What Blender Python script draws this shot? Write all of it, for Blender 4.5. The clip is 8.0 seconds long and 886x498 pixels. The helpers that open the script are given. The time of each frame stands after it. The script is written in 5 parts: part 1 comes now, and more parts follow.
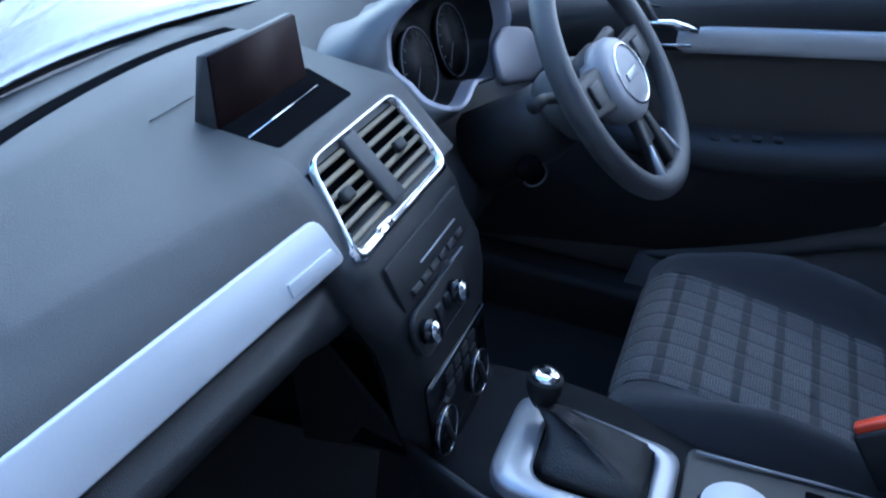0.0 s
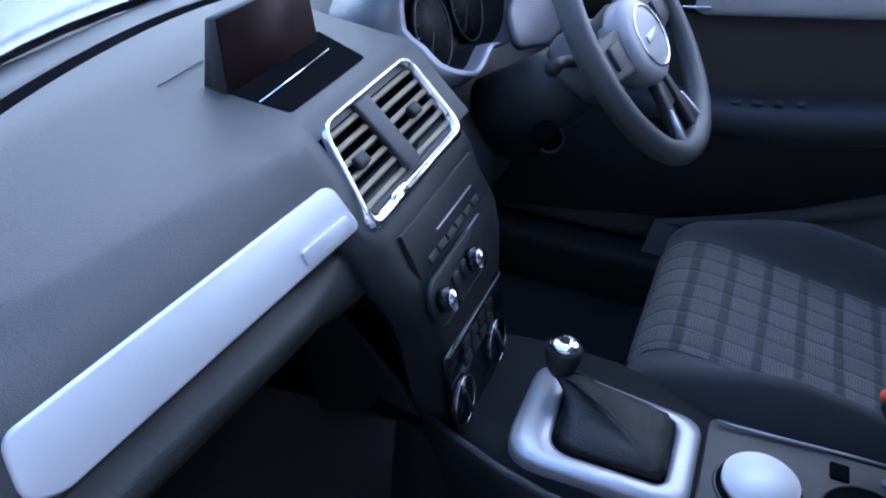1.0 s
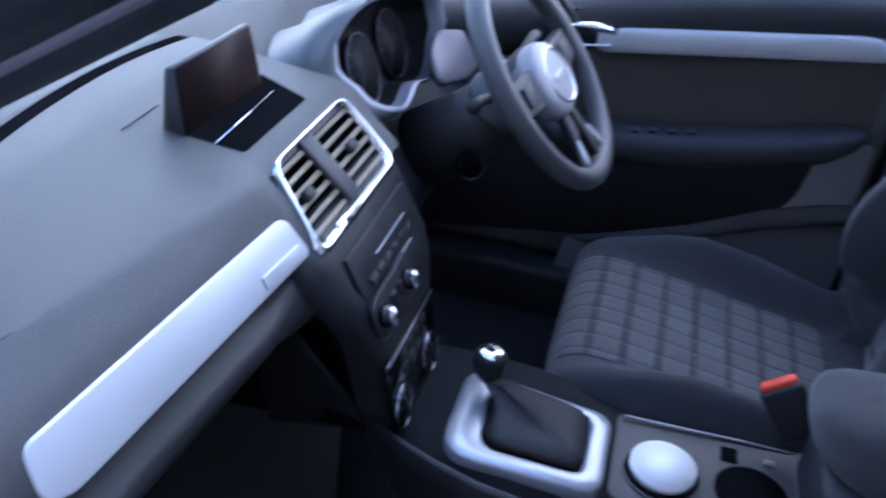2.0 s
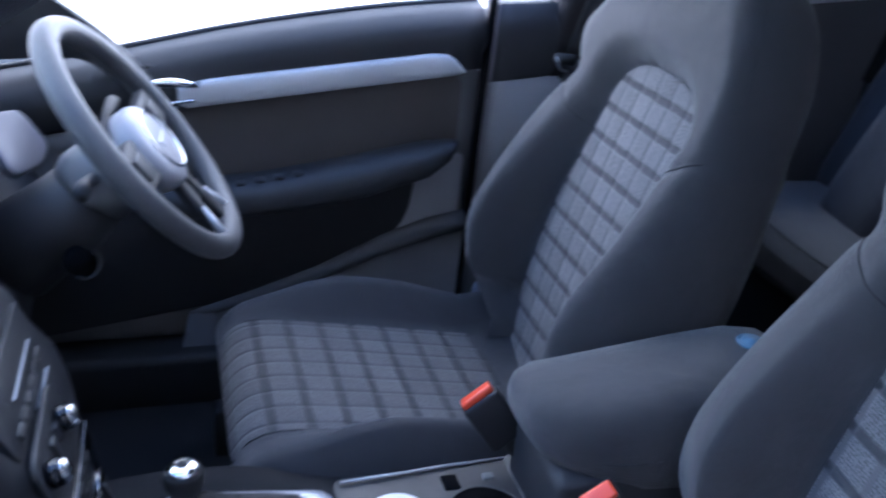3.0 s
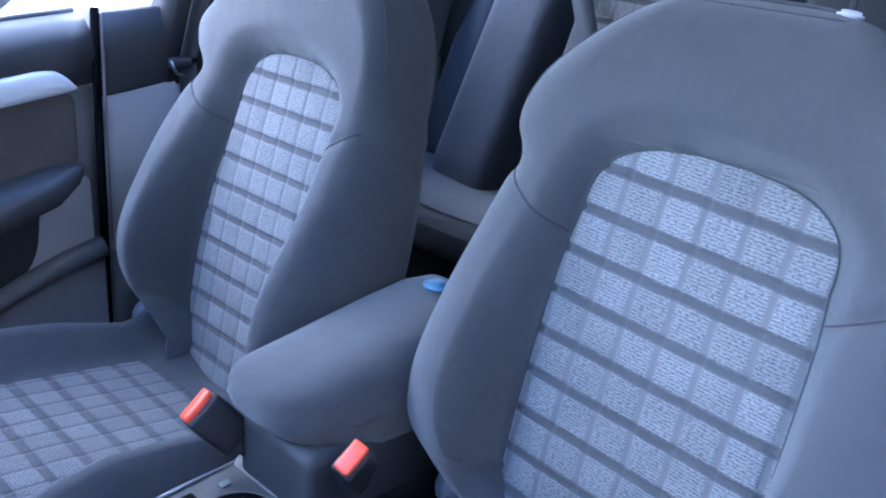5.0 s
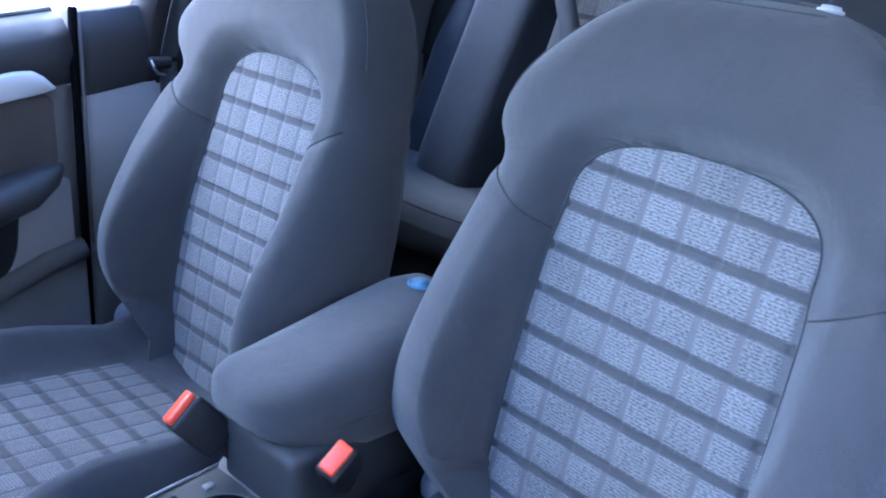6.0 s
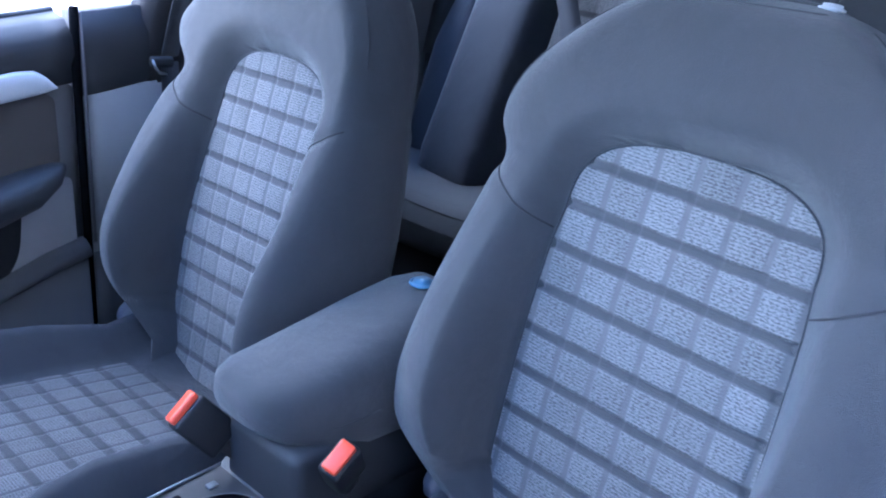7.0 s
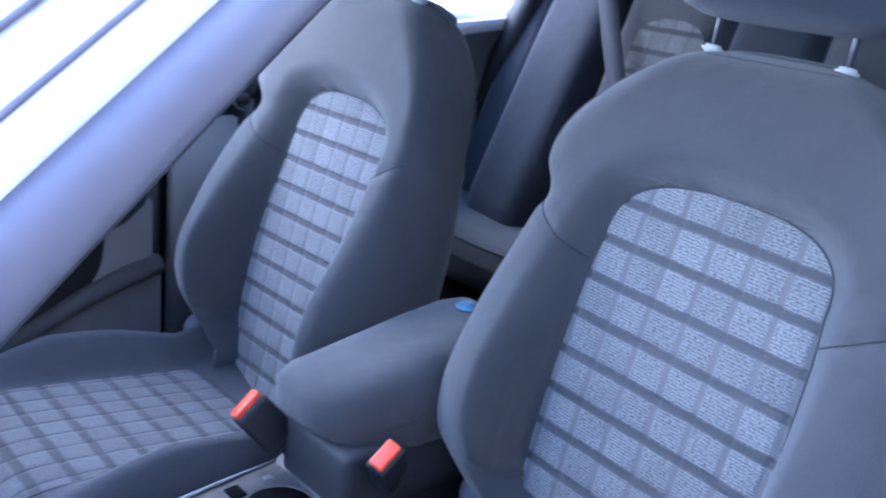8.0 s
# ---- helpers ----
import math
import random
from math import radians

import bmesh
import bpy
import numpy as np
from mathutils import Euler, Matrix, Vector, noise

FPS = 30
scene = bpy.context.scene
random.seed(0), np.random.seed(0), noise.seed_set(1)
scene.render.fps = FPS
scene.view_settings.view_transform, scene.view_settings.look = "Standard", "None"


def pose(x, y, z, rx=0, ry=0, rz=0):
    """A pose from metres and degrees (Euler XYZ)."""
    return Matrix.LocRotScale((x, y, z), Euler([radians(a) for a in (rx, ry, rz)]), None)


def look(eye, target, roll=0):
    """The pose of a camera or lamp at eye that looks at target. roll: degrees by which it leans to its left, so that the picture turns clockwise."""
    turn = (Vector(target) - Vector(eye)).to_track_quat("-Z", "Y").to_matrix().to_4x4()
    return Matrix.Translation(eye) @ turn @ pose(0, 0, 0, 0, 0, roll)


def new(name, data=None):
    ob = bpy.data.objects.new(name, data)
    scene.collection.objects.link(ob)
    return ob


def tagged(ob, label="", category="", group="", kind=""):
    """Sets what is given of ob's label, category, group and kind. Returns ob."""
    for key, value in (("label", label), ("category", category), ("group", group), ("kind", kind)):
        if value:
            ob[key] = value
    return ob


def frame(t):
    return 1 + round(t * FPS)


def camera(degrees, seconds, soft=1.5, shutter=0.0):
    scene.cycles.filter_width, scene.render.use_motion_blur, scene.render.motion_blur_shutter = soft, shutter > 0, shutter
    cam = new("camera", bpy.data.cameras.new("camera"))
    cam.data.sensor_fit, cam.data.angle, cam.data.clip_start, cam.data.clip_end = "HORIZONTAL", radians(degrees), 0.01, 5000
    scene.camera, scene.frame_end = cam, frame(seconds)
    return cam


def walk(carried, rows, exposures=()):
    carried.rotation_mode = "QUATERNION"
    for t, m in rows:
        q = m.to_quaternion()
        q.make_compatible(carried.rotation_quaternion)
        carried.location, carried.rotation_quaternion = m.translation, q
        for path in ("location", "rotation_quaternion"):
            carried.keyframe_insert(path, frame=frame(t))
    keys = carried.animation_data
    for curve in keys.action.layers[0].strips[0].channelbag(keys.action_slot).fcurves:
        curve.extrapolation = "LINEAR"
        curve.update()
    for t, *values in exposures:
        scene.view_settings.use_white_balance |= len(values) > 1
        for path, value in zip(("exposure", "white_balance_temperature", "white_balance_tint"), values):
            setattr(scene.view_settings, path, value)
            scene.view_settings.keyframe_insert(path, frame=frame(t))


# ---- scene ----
cam = camera(53.9, 8.0, soft=2.0, shutter=0.5)
PATH = [
    (0, (-0.854, -0.379, 1.434), (0.757, 0.168, 0.381), 4.1),
    (0.5, (-0.85, -0.366, 1.419), (0.739, 0.159, 0.324), 4.2),
    (1, (-0.841, -0.368, 1.415), (0.73, 0.187, 0.31), 3.4),
    (1.2, (-0.84, -0.366, 1.408), (0.728, 0.196, 0.301), 3.3),
    (2.3, (-0.97, -0.368, 1.51), (0.751, -0.236, 0.499), 6.6),
    (2.5, (-0.962, -0.324, 1.49), (0.791, -0.43, 0.533), 6.0),
    (2.7, (-0.925, -0.292, 1.474), (0.818, -0.607, 0.545), 5.6),
    (3, (-0.839, -0.234, 1.437), (0.858, -0.827, 0.562), 6.1),
    (3.3, (-0.782, -0.193, 1.417), (0.814, -1.065, 0.585), 7.5),
    (3.5, (-0.756, -0.183, 1.397), (0.74, -1.226, 0.576), 7.3),
    (4, (-0.74, -0.145, 1.373), (0.6, -1.388, 0.561), 6.3),
    (4.5, (-0.773, -0.099, 1.371), (0.507, -1.431, 0.605), 5.7),
    (5, (-0.804, -0.095, 1.384), (0.431, -1.48, 0.636), 5.2),
    (6.5, (-0.803, -0.104, 1.384), (0.405, -1.509, 0.632), 5.0),
    (7, (-0.803, -0.102, 1.387), (0.408, -1.502, 0.629), 4.8),
    (7.5, (-0.809, -0.099, 1.386), (0.41, -1.499, 0.642), 4.7),
    (7.7, (-0.821, -0.086, 1.411), (0.419, -1.461, 0.655), 5.2),
    (7.8, (-0.845, -0.073, 1.409), (0.428, -1.431, 0.677), 4.9),
    (7.9, (-0.864, -0.032, 1.404), (0.425, -1.397, 0.714), 6.1),
    (8, (-0.885, -0.002, 1.395), (0.429, -1.359, 0.738), 6.6),
]
EXPOSURES = [(0.0, 2.80, 4700, 10), (0.5, 2.94, 4880, 14), (1.2, 2.95, 4880, 20), (2.5, 3.25, 5100, 22), (3.0, 3.5, 5150, 20), (3.5, 3.9, 5100, 19), (4.5, 4.33, 5080, 19), (5.0, 4.5, 4820, 20), (7.0, 4.35, 4760, 19), (8.0, 4.4, 4900, 22)]
walk(cam, [(t, look(eye, target, roll)) for t, eye, target, roll in PATH], EXPOSURES)

# ---- light ----
world = bpy.data.worlds.new("sky")
scene.world = world
world.use_nodes = True
wn = world.node_tree.nodes
sky = wn.new("ShaderNodeTexSky")
sky.sky_type = "NISHITA"
sky.sun_disc = False
SUN_UP, SUN_TURN = 40.0, 228.0
sky.sun_elevation, sky.sun_rotation = radians(SUN_UP), radians(SUN_TURN)
sky.air_density, sky.dust_density, sky.ozone_density = 1.0, 1.5, 1.0
wn["Background"].inputs["Strength"].default_value = 0.15
world.node_tree.links.new(sky.outputs["Color"], wn["Background"].inputs["Color"])
sun = new("sun", bpy.data.lights.new("sun", "SUN"))
sun.data.energy, sun.data.angle, sun.data.color = 3.2, radians(0.6), (1.0, 0.97, 0.93)
a, e = radians(SUN_TURN), radians(SUN_UP)
toward = Vector((math.sin(a) * math.cos(e), math.cos(a) * math.cos(e), math.sin(e)))
sun.matrix_world = look(toward * 20, (0, 0, 0))


# ---- materials ----
def mat(name, base, rough=0.6, metal=0.0, grain=0.0, grain_size=400.0, blotch=0.12, blotch_size=9.0, coat=0.0, spec=0.5, sheen=0.0, dent=0.0):
    """A surface with a fine grain in relief and a broad uneven tone and gloss."""
    m = bpy.data.materials.new(name)
    m.use_nodes = True
    n, l = m.node_tree.nodes, m.node_tree.links
    b = n["Principled BSDF"]
    b.inputs["Metallic"].default_value = metal
    b.inputs["Coat Weight"].default_value = coat
    b.inputs["Coat Roughness"].default_value = 0.04
    b.inputs["Specular IOR Level"].default_value = spec
    b.inputs["Sheen Weight"].default_value = sheen
    b.inputs["Sheen Roughness"].default_value = 0.5
    co = n.new("ShaderNodeTexCoord")
    big = n.new("ShaderNodeTexNoise")
    big.inputs["Scale"].default_value, big.inputs["Detail"].default_value = blotch_size, 5.0
    l.new(co.outputs["Object"], big.inputs["Vector"])
    ramp = n.new("ShaderNodeMix")
    ramp.data_type = "RGBA"
    lo = [c * (1 - blotch) for c in base]
    hi = [min(1.0, c * (1 + blotch)) for c in base]
    ramp.inputs["A"].default_value, ramp.inputs["B"].default_value = (*lo, 1), (*hi, 1)
    l.new(big.outputs["Fac"], ramp.inputs["Factor"])
    l.new(ramp.outputs["Result"], b.inputs["Base Color"])
    rr = n.new("ShaderNodeMapRange")
    rr.inputs["To Min"].default_value, rr.inputs["To Max"].default_value = max(0.02, rough * 0.88), min(1.0, rough * 1.12)
    l.new(big.outputs["Fac"], rr.inputs["Value"])
    l.new(rr.outputs["Result"], b.inputs["Roughness"])
    last = None
    for size, strength, deep in ((grain_size, grain, 0.002), (24.0, dent, 0.012)):
        if not strength:
            continue
        fine = n.new("ShaderNodeTexNoise")
        fine.inputs["Scale"].default_value, fine.inputs["Detail"].default_value = size, 3.0
        l.new(co.outputs["Object"], fine.inputs["Vector"])
        bump = n.new("ShaderNodeBump")
        bump.inputs["Strength"].default_value, bump.inputs["Distance"].default_value = strength, deep
        l.new(fine.outputs["Fac"], bump.inputs["Height"])
        if last:
            l.new(last.outputs["Normal"], bump.inputs["Normal"])
        last = bump
    if last:
        l.new(last.outputs["Normal"], b.inputs["Normal"])
    return m


def check_cloth(name, light, dark, wu, wv, mid):
    """Woven checked upholstery, one cell to a unit of the UV map: cross lines wv wide and fainter long lines wu wide."""
    m = bpy.data.materials.new(name)
    m.use_nodes = True
    n, l = m.node_tree.nodes, m.node_tree.links
    b = n["Principled BSDF"]
    b.inputs["Roughness"].default_value = 0.9
    b.inputs["Sheen Weight"].default_value = 0.15
    uv = n.new("ShaderNodeUVMap")
    wob = n.new("ShaderNodeTexNoise")
    wob.inputs["Scale"].default_value = 1.7
    l.new(uv.outputs["UV"], wob.inputs["Vector"])
    sep = n.new("ShaderNodeSeparateXYZ")
    l.new(uv.outputs["UV"], sep.inputs["Vector"])

    def math_node(op, x, y=None):
        k = n.new("ShaderNodeMath")
        k.operation = op
        for s, v in ((0, x), (1, y)):
            if v is None:
                continue
            if isinstance(v, (int, float)):
                k.inputs[s].default_value = v
            else:
                l.new(v, k.inputs[s])
        return k.outputs[0]

    def line(sock, width):
        shift = math_node("ADD", sock, math_node("MULTIPLY", wob.outputs["Fac"], 0.08))
        f = math_node("FRACT", math_node("SUBTRACT", shift, 0.04))
        d = math_node("ABSOLUTE", math_node("SUBTRACT", f, 0.5))
        r = n.new("ShaderNodeMapRange")
        r.interpolation_type = "SMOOTHSTEP"
        edge = 0.5 - width / 2
        r.inputs["From Min"].default_value, r.inputs["From Max"].default_value = edge - 0.06, edge + 0.03
        l.new(d, r.inputs["Value"])
        return r.outputs["Result"]

    lu, lv = line(sep.outputs["X"], wu), line(sep.outputs["Y"], wv)
    weave = n.new("ShaderNodeTexWave")
    weave.wave_type, weave.bands_direction = "BANDS", "Y"
    weave.inputs["Scale"].default_value, weave.inputs["Distortion"].default_value = 4.1, 3.0
    weave.inputs["Detail"].default_value, weave.inputs["Detail Scale"].default_value = 2.0, 4.0
    l.new(uv.outputs["UV"], weave.inputs["Vector"])
    speck = n.new("ShaderNodeTexNoise")
    speck.inputs["Scale"].default_value, speck.inputs["Detail"].default_value = 23.0, 2.0
    stretch = n.new("ShaderNodeMapping")
    stretch.inputs["Scale"].default_value = (0.45, 1.3, 1.0)
    l.new(uv.outputs["UV"], stretch.inputs["Vector"])
    l.new(stretch.outputs["Vector"], speck.inputs["Vector"])
    mixw = math_node("ADD", math_node("MULTIPLY", weave.outputs["Fac"], 0.22), math_node("MULTIPLY", speck.outputs["Fac"], 1.08))
    tone = n.new("ShaderNodeValToRGB")
    tone.color_ramp.elements[0].position, tone.color_ramp.elements[1].position = 0.45, 0.78
    tone.color_ramp.elements[0].color, tone.color_ramp.elements[1].color = (*[c * 0.5 for c in light], 1), (*[c * 1.4 for c in light], 1)
    l.new(mixw, tone.inputs["Fac"])

    def mix(fac, x, y):
        k = n.new("ShaderNodeMix")
        k.data_type = "RGBA"
        l.new(fac, k.inputs["Factor"])
        for s, v in (("A", x), ("B", y)):
            if isinstance(v, tuple):
                k.inputs[s].default_value = (*v, 1)
            else:
                l.new(v, k.inputs[s])
        return k.outputs["Result"]

    cell = n.new("ShaderNodeCombineXYZ")
    l.new(math_node("FLOOR", sep.outputs["X"]), cell.inputs["X"])
    l.new(math_node("FLOOR", sep.outputs["Y"]), cell.inputs["Y"])
    rnd = n.new("ShaderNodeTexWhiteNoise")
    rnd.noise_dimensions = "2D"
    l.new(cell.outputs[0], rnd.inputs["Vector"])
    wear = n.new("ShaderNodeTexNoise")
    wear.inputs["Scale"].default_value, wear.inputs["Detail"].default_value = 1.0, 4.0
    l.new(uv.outputs["UV"], wear.inputs["Vector"])
    gain = math_node("ADD", 0.66, math_node("ADD", math_node("MULTIPLY", rnd.outputs["Value"], 0.24), math_node("MULTIPLY", wear.outputs["Fac"], 0.42)))
    lit = n.new("ShaderNodeVectorMath")
    lit.operation = "SCALE"
    l.new(tone.outputs["Color"], lit.inputs[0])
    l.new(gain, lit.inputs["Scale"])
    c = mix(lu, lit.outputs["Vector"], mid)
    c = mix(lv, c, dark)
    l.new(c, b.inputs["Base Color"])
    high = math_node("SUBTRACT", math_node("MULTIPLY", mixw, 0.35), math_node("ADD", lv, math_node("MULTIPLY", lu, 0.5)))
    bump = n.new("ShaderNodeBump")
    bump.inputs["Strength"].default_value, bump.inputs["Distance"].default_value = 0.7, 0.003
    l.new(high, bump.inputs["Height"])
    l.new(bump.outputs["Normal"], b.inputs["Normal"])
    return m


def glass(name, tint, rough=0.0):
    m = bpy.data.materials.new(name)
    m.use_nodes = True
    n, l = m.node_tree.nodes, m.node_tree.links
    n.remove(n["Principled BSDF"])
    clear, gloss, fres, mixer = n.new("ShaderNodeBsdfTransparent"), n.new("ShaderNodeBsdfGlossy"), n.new("ShaderNodeLayerWeight"), n.new("ShaderNodeMixShader")
    steep, scale = n.new("ShaderNodeMath"), n.new("ShaderNodeMapRange")
    steep.operation = "POWER"
    steep.inputs[1].default_value = 5.0
    scale.inputs["To Min"].default_value, scale.inputs["To Max"].default_value = 0.03, 0.7
    l.new(fres.outputs["Facing"], steep.inputs[0])
    l.new(steep.outputs[0], scale.inputs["Value"])
    clear.inputs["Color"].default_value = (*tint, 1)
    gloss.inputs["Roughness"].default_value = 0.02 + rough
    l.new(scale.outputs["Result"], mixer.inputs[0])
    l.new(clear.outputs[0], mixer.inputs[1])
    l.new(gloss.outputs[0], mixer.inputs[2])
    l.new(mixer.outputs[0], n["Material Output"].inputs["Surface"])
    return m


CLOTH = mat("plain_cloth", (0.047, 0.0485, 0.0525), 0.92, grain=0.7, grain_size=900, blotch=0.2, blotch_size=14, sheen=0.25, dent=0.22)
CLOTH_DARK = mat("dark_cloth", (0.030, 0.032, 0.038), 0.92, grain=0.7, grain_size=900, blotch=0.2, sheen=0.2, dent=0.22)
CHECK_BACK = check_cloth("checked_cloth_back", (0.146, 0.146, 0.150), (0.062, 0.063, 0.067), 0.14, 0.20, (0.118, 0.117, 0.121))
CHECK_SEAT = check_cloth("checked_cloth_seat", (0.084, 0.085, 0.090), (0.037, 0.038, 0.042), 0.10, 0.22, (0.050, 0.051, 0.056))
BENCH = mat("bench_cloth", (0.062, 0.065, 0.072), 0.92, grain=0.7, grain_size=900, blotch=0.2, sheen=0.2, dent=0.2)
BENCH_SIDE = mat("navy_cloth", (0.027, 0.032, 0.046), 0.92, grain=0.7, grain_size=900, blotch=0.2, sheen=0.2, dent=0.2)
SEAM = mat("seam_thread", (0.024, 0.024, 0.028), 0.8, blotch=0.2)
DASH = mat("soft_dash_plastic", (0.043, 0.044, 0.046), 0.5, grain=0.35, grain_size=650, blotch=0.1, blotch_size=5)
# Dash plastic, lightened and glossed to put the sky's reflection into the hood.
HOOD = mat("sky_sheen_hood_plastic", (0.080, 0.084, 0.088), 0.34, grain=0.2, grain_size=650, blotch=0.12, blotch_size=5)
PLASTIC = mat("black_plastic", (0.021, 0.0215, 0.0235), 0.58, grain=0.25, grain_size=700, blotch=0.2)
PLASTIC_MID = mat("dark_grey_plastic", (0.034, 0.035, 0.038), 0.6, grain=0.3, grain_size=650, blotch=0.15)
LOWER = mat("lower_dash_plastic", (0.018, 0.0185, 0.0205), 0.5, grain=0.3, grain_size=650, blotch=0.15)
UNDER = mat("dash_underside_plastic", (0.016, 0.0165, 0.018), 0.55, grain=0.3, grain_size=650, blotch=0.15)
TRIM_MAUVE = mat("pale_grey_trim", (0.17, 0.16, 0.175), 0.6, grain=0.2, grain_size=500, blotch=0.1)
BEAD = mat("lilac_grey_bead", (0.09, 0.085, 0.10), 0.45, blotch=0.1)
COLLAR = mat("column_collar_plastic", (0.13, 0.133, 0.135), 0.45, grain=0.2, grain_size=600, blotch=0.12)
TRAY = mat("grey_tray_plastic", (0.060, 0.057, 0.054), 0.55, grain=0.2, grain_size=600, blotch=0.45, blotch_size=22)
SLAT = mat("vent_slat_plastic", (0.20, 0.156, 0.092), 0.35, grain=0.15, grain_size=500, blotch=0.2)
RIM_LILAC = mat("satin_dial_surround", (0.26, 0.26, 0.30), 0.38, metal=0.3, blotch=0.1)
RIM_DARK = mat("satin_dash_panel", (0.11, 0.11, 0.13), 0.4, metal=0.2, blotch=0.12)
PLASTIC_GREY = mat("grey_console_plastic", (0.05, 0.05, 0.052), 0.5, grain=0.2, grain_size=700, blotch=0.15)
# Sill plastic raised in tone for light that doesn't reach the low door.
SILL_SKIN = mat("rough_lit_sill_plastic", (0.115, 0.116, 0.122), 0.9, grain=0.4, grain_size=500, blotch=0.2, spec=0.2)
PILLAR_DARK = mat("pillar_cover_plastic", (0.020, 0.017, 0.018), 0.7, grain=0.35, grain_size=600, blotch=0.15)
# Door rear and pillar plastics: light falling there is put into the colour.
DOOR_LOW = mat("lit_door_lower_plastic", (0.32, 0.32, 0.325), 0.65, grain=0.35, grain_size=600, blotch=0.12)
PILLAR_SKIN = mat("lit_pillar_trim_plastic", (0.26, 0.26, 0.265), 0.65, grain=0.35, grain_size=600, blotch=0.12)
DOOR_SKIN = mat("door_skin_plastic", (0.15, 0.15, 0.153), 0.6, grain=0.35, grain_size=600, blotch=0.12)
DOOR_CLOTH = mat("door_cloth", (0.088, 0.079, 0.073), 0.9, grain=0.5, grain_size=900, blotch=0.15)
GLOSS_BLACK = mat("gloss_black", (0.008, 0.008, 0.01), 0.12, blotch=0.3)
SCREEN = mat("screen_glass", (0.020, 0.011, 0.010), 0.45, blotch=0.3, spec=0.06)
FOOT = mat("footwell_plastic", (0.012, 0.0122, 0.0138), 0.8, grain=0.3, grain_size=500, blotch=0.25, spec=0.2)
# Black plastic without gloss, with the shade of recesses put into its colour.
PIT = mat("shaded_black_plastic", (0.007, 0.007, 0.008), 1.0, blotch=0.3, spec=0.0)
ALU = mat("satin_aluminium", (0.66, 0.67, 0.69), 0.42, metal=0.2, grain=0.08, grain_size=300, blotch=0.06)
SILVER = mat("silver_plastic", (0.38, 0.39, 0.42), 0.35, metal=0.5, blotch=0.08)
HUB = mat("airbag_cover", (0.30, 0.30, 0.315), 0.36, grain=0.3, grain_size=600, blotch=0.12)
CHROME = mat("chrome", (0.85, 0.86, 0.88), 0.12, metal=1.0, blotch=0.05)
STEEL = mat("dull_steel", (0.35, 0.355, 0.37), 0.35, metal=0.9, blotch=0.1)
POST = mat("dark_steel", (0.10, 0.102, 0.115), 0.4, metal=0.8, blotch=0.1)
LEATHER = mat("wheel_leather", (0.07, 0.071, 0.075), 0.42, grain=0.5, grain_size=500, blotch=0.2)
CARPET = mat("black_carpet", (0.02, 0.02, 0.022), 0.98, grain=1.0, grain_size=500, blotch=0.3)
RED = mat("red_buckle_plastic", (0.80, 0.085, 0.035), 0.28, blotch=0.1)
RUBBER = mat("black_rubber", (0.012, 0.012, 0.014), 0.55, blotch=0.2)
PAINT = mat("white_paint", (0.72, 0.73, 0.76), 0.3, coat=1.0, blotch=0.03)
WHITE = mat("white_plastic", (0.9, 0.9, 0.89), 0.4, blotch=0.03)
HEADLINER = mat("grey_headliner", (0.42, 0.42, 0.42), 0.95, grain=0.5, grain_size=800, blotch=0.06)
CONCRETE = mat("pale_concrete", (0.36, 0.355, 0.345), 0.9, grain=0.5, grain_size=60, blotch=0.25, blotch_size=1.3)
GLASS = glass("clear_glass", (0.86, 0.9, 0.89))
GLASS_TINT = glass("green_tinted_glass", (0.5, 0.54, 0.53))
GLASS_DARK = glass("privacy_glass", (0.05, 0.055, 0.06))
BLUE = mat("blue_cap_plastic", (0.10, 0.22, 0.34), 0.4, blotch=0.15)
DIAL = mat("dial_face", (0.008, 0.008, 0.009), 0.6, blotch=0.2, spec=0.15)
BOOT = mat("black_leather", (0.012, 0.012, 0.013), 0.55, grain=0.6, grain_size=350, blotch=0.25)
BLOCKER_WALL = mat("blocker_render", (0.20, 0.20, 0.20), 0.9, grain=0.5, grain_size=40, blotch=0.2, blotch_size=1.5)
BOUNCE_WALL = mat("white_bounce_render", (0.80, 0.79, 0.77), 0.9, grain=0.5, grain_size=40, blotch=0.06, blotch_size=1.5)
BELT = mat("belt_webbing", (0.055, 0.058, 0.072), 0.8, grain=0.5, grain_size=900, blotch=0.12)
TYRE = mat("tyre_rubber", (0.02, 0.02, 0.02), 0.85, blotch=0.2)


# ---- building helpers ----
def thing(name, at=(0, 0, 0), label="", category="", group="", kind=""):
    ob = new(name)
    ob.location = at
    ob.empty_display_size = 0.05
    return tagged(ob, label, category, group, kind)


def part(name, bm, material, parent=None, label="", smooth=True, kind=""):
    """Links a bmesh, given in world metres, as one mesh under its thing."""
    me = bpy.data.meshes.new(name)
    bmesh.ops.recalc_face_normals(bm, faces=bm.faces)
    if parent is not None:
        bm.transform(Matrix.Translation(-world_at(parent)))
    bm.to_mesh(me)
    bm.free()
    for p in me.polygons:
        p.use_smooth = smooth
    me.materials.append(material)
    ob = new(name, me)
    if parent is not None:
        ob.parent = parent
    return tagged(ob, label=label, kind=kind)


def world_at(ob):
    v = Vector(ob.location)
    while ob.parent:
        ob = ob.parent
        v += Vector(ob.location)
    return v


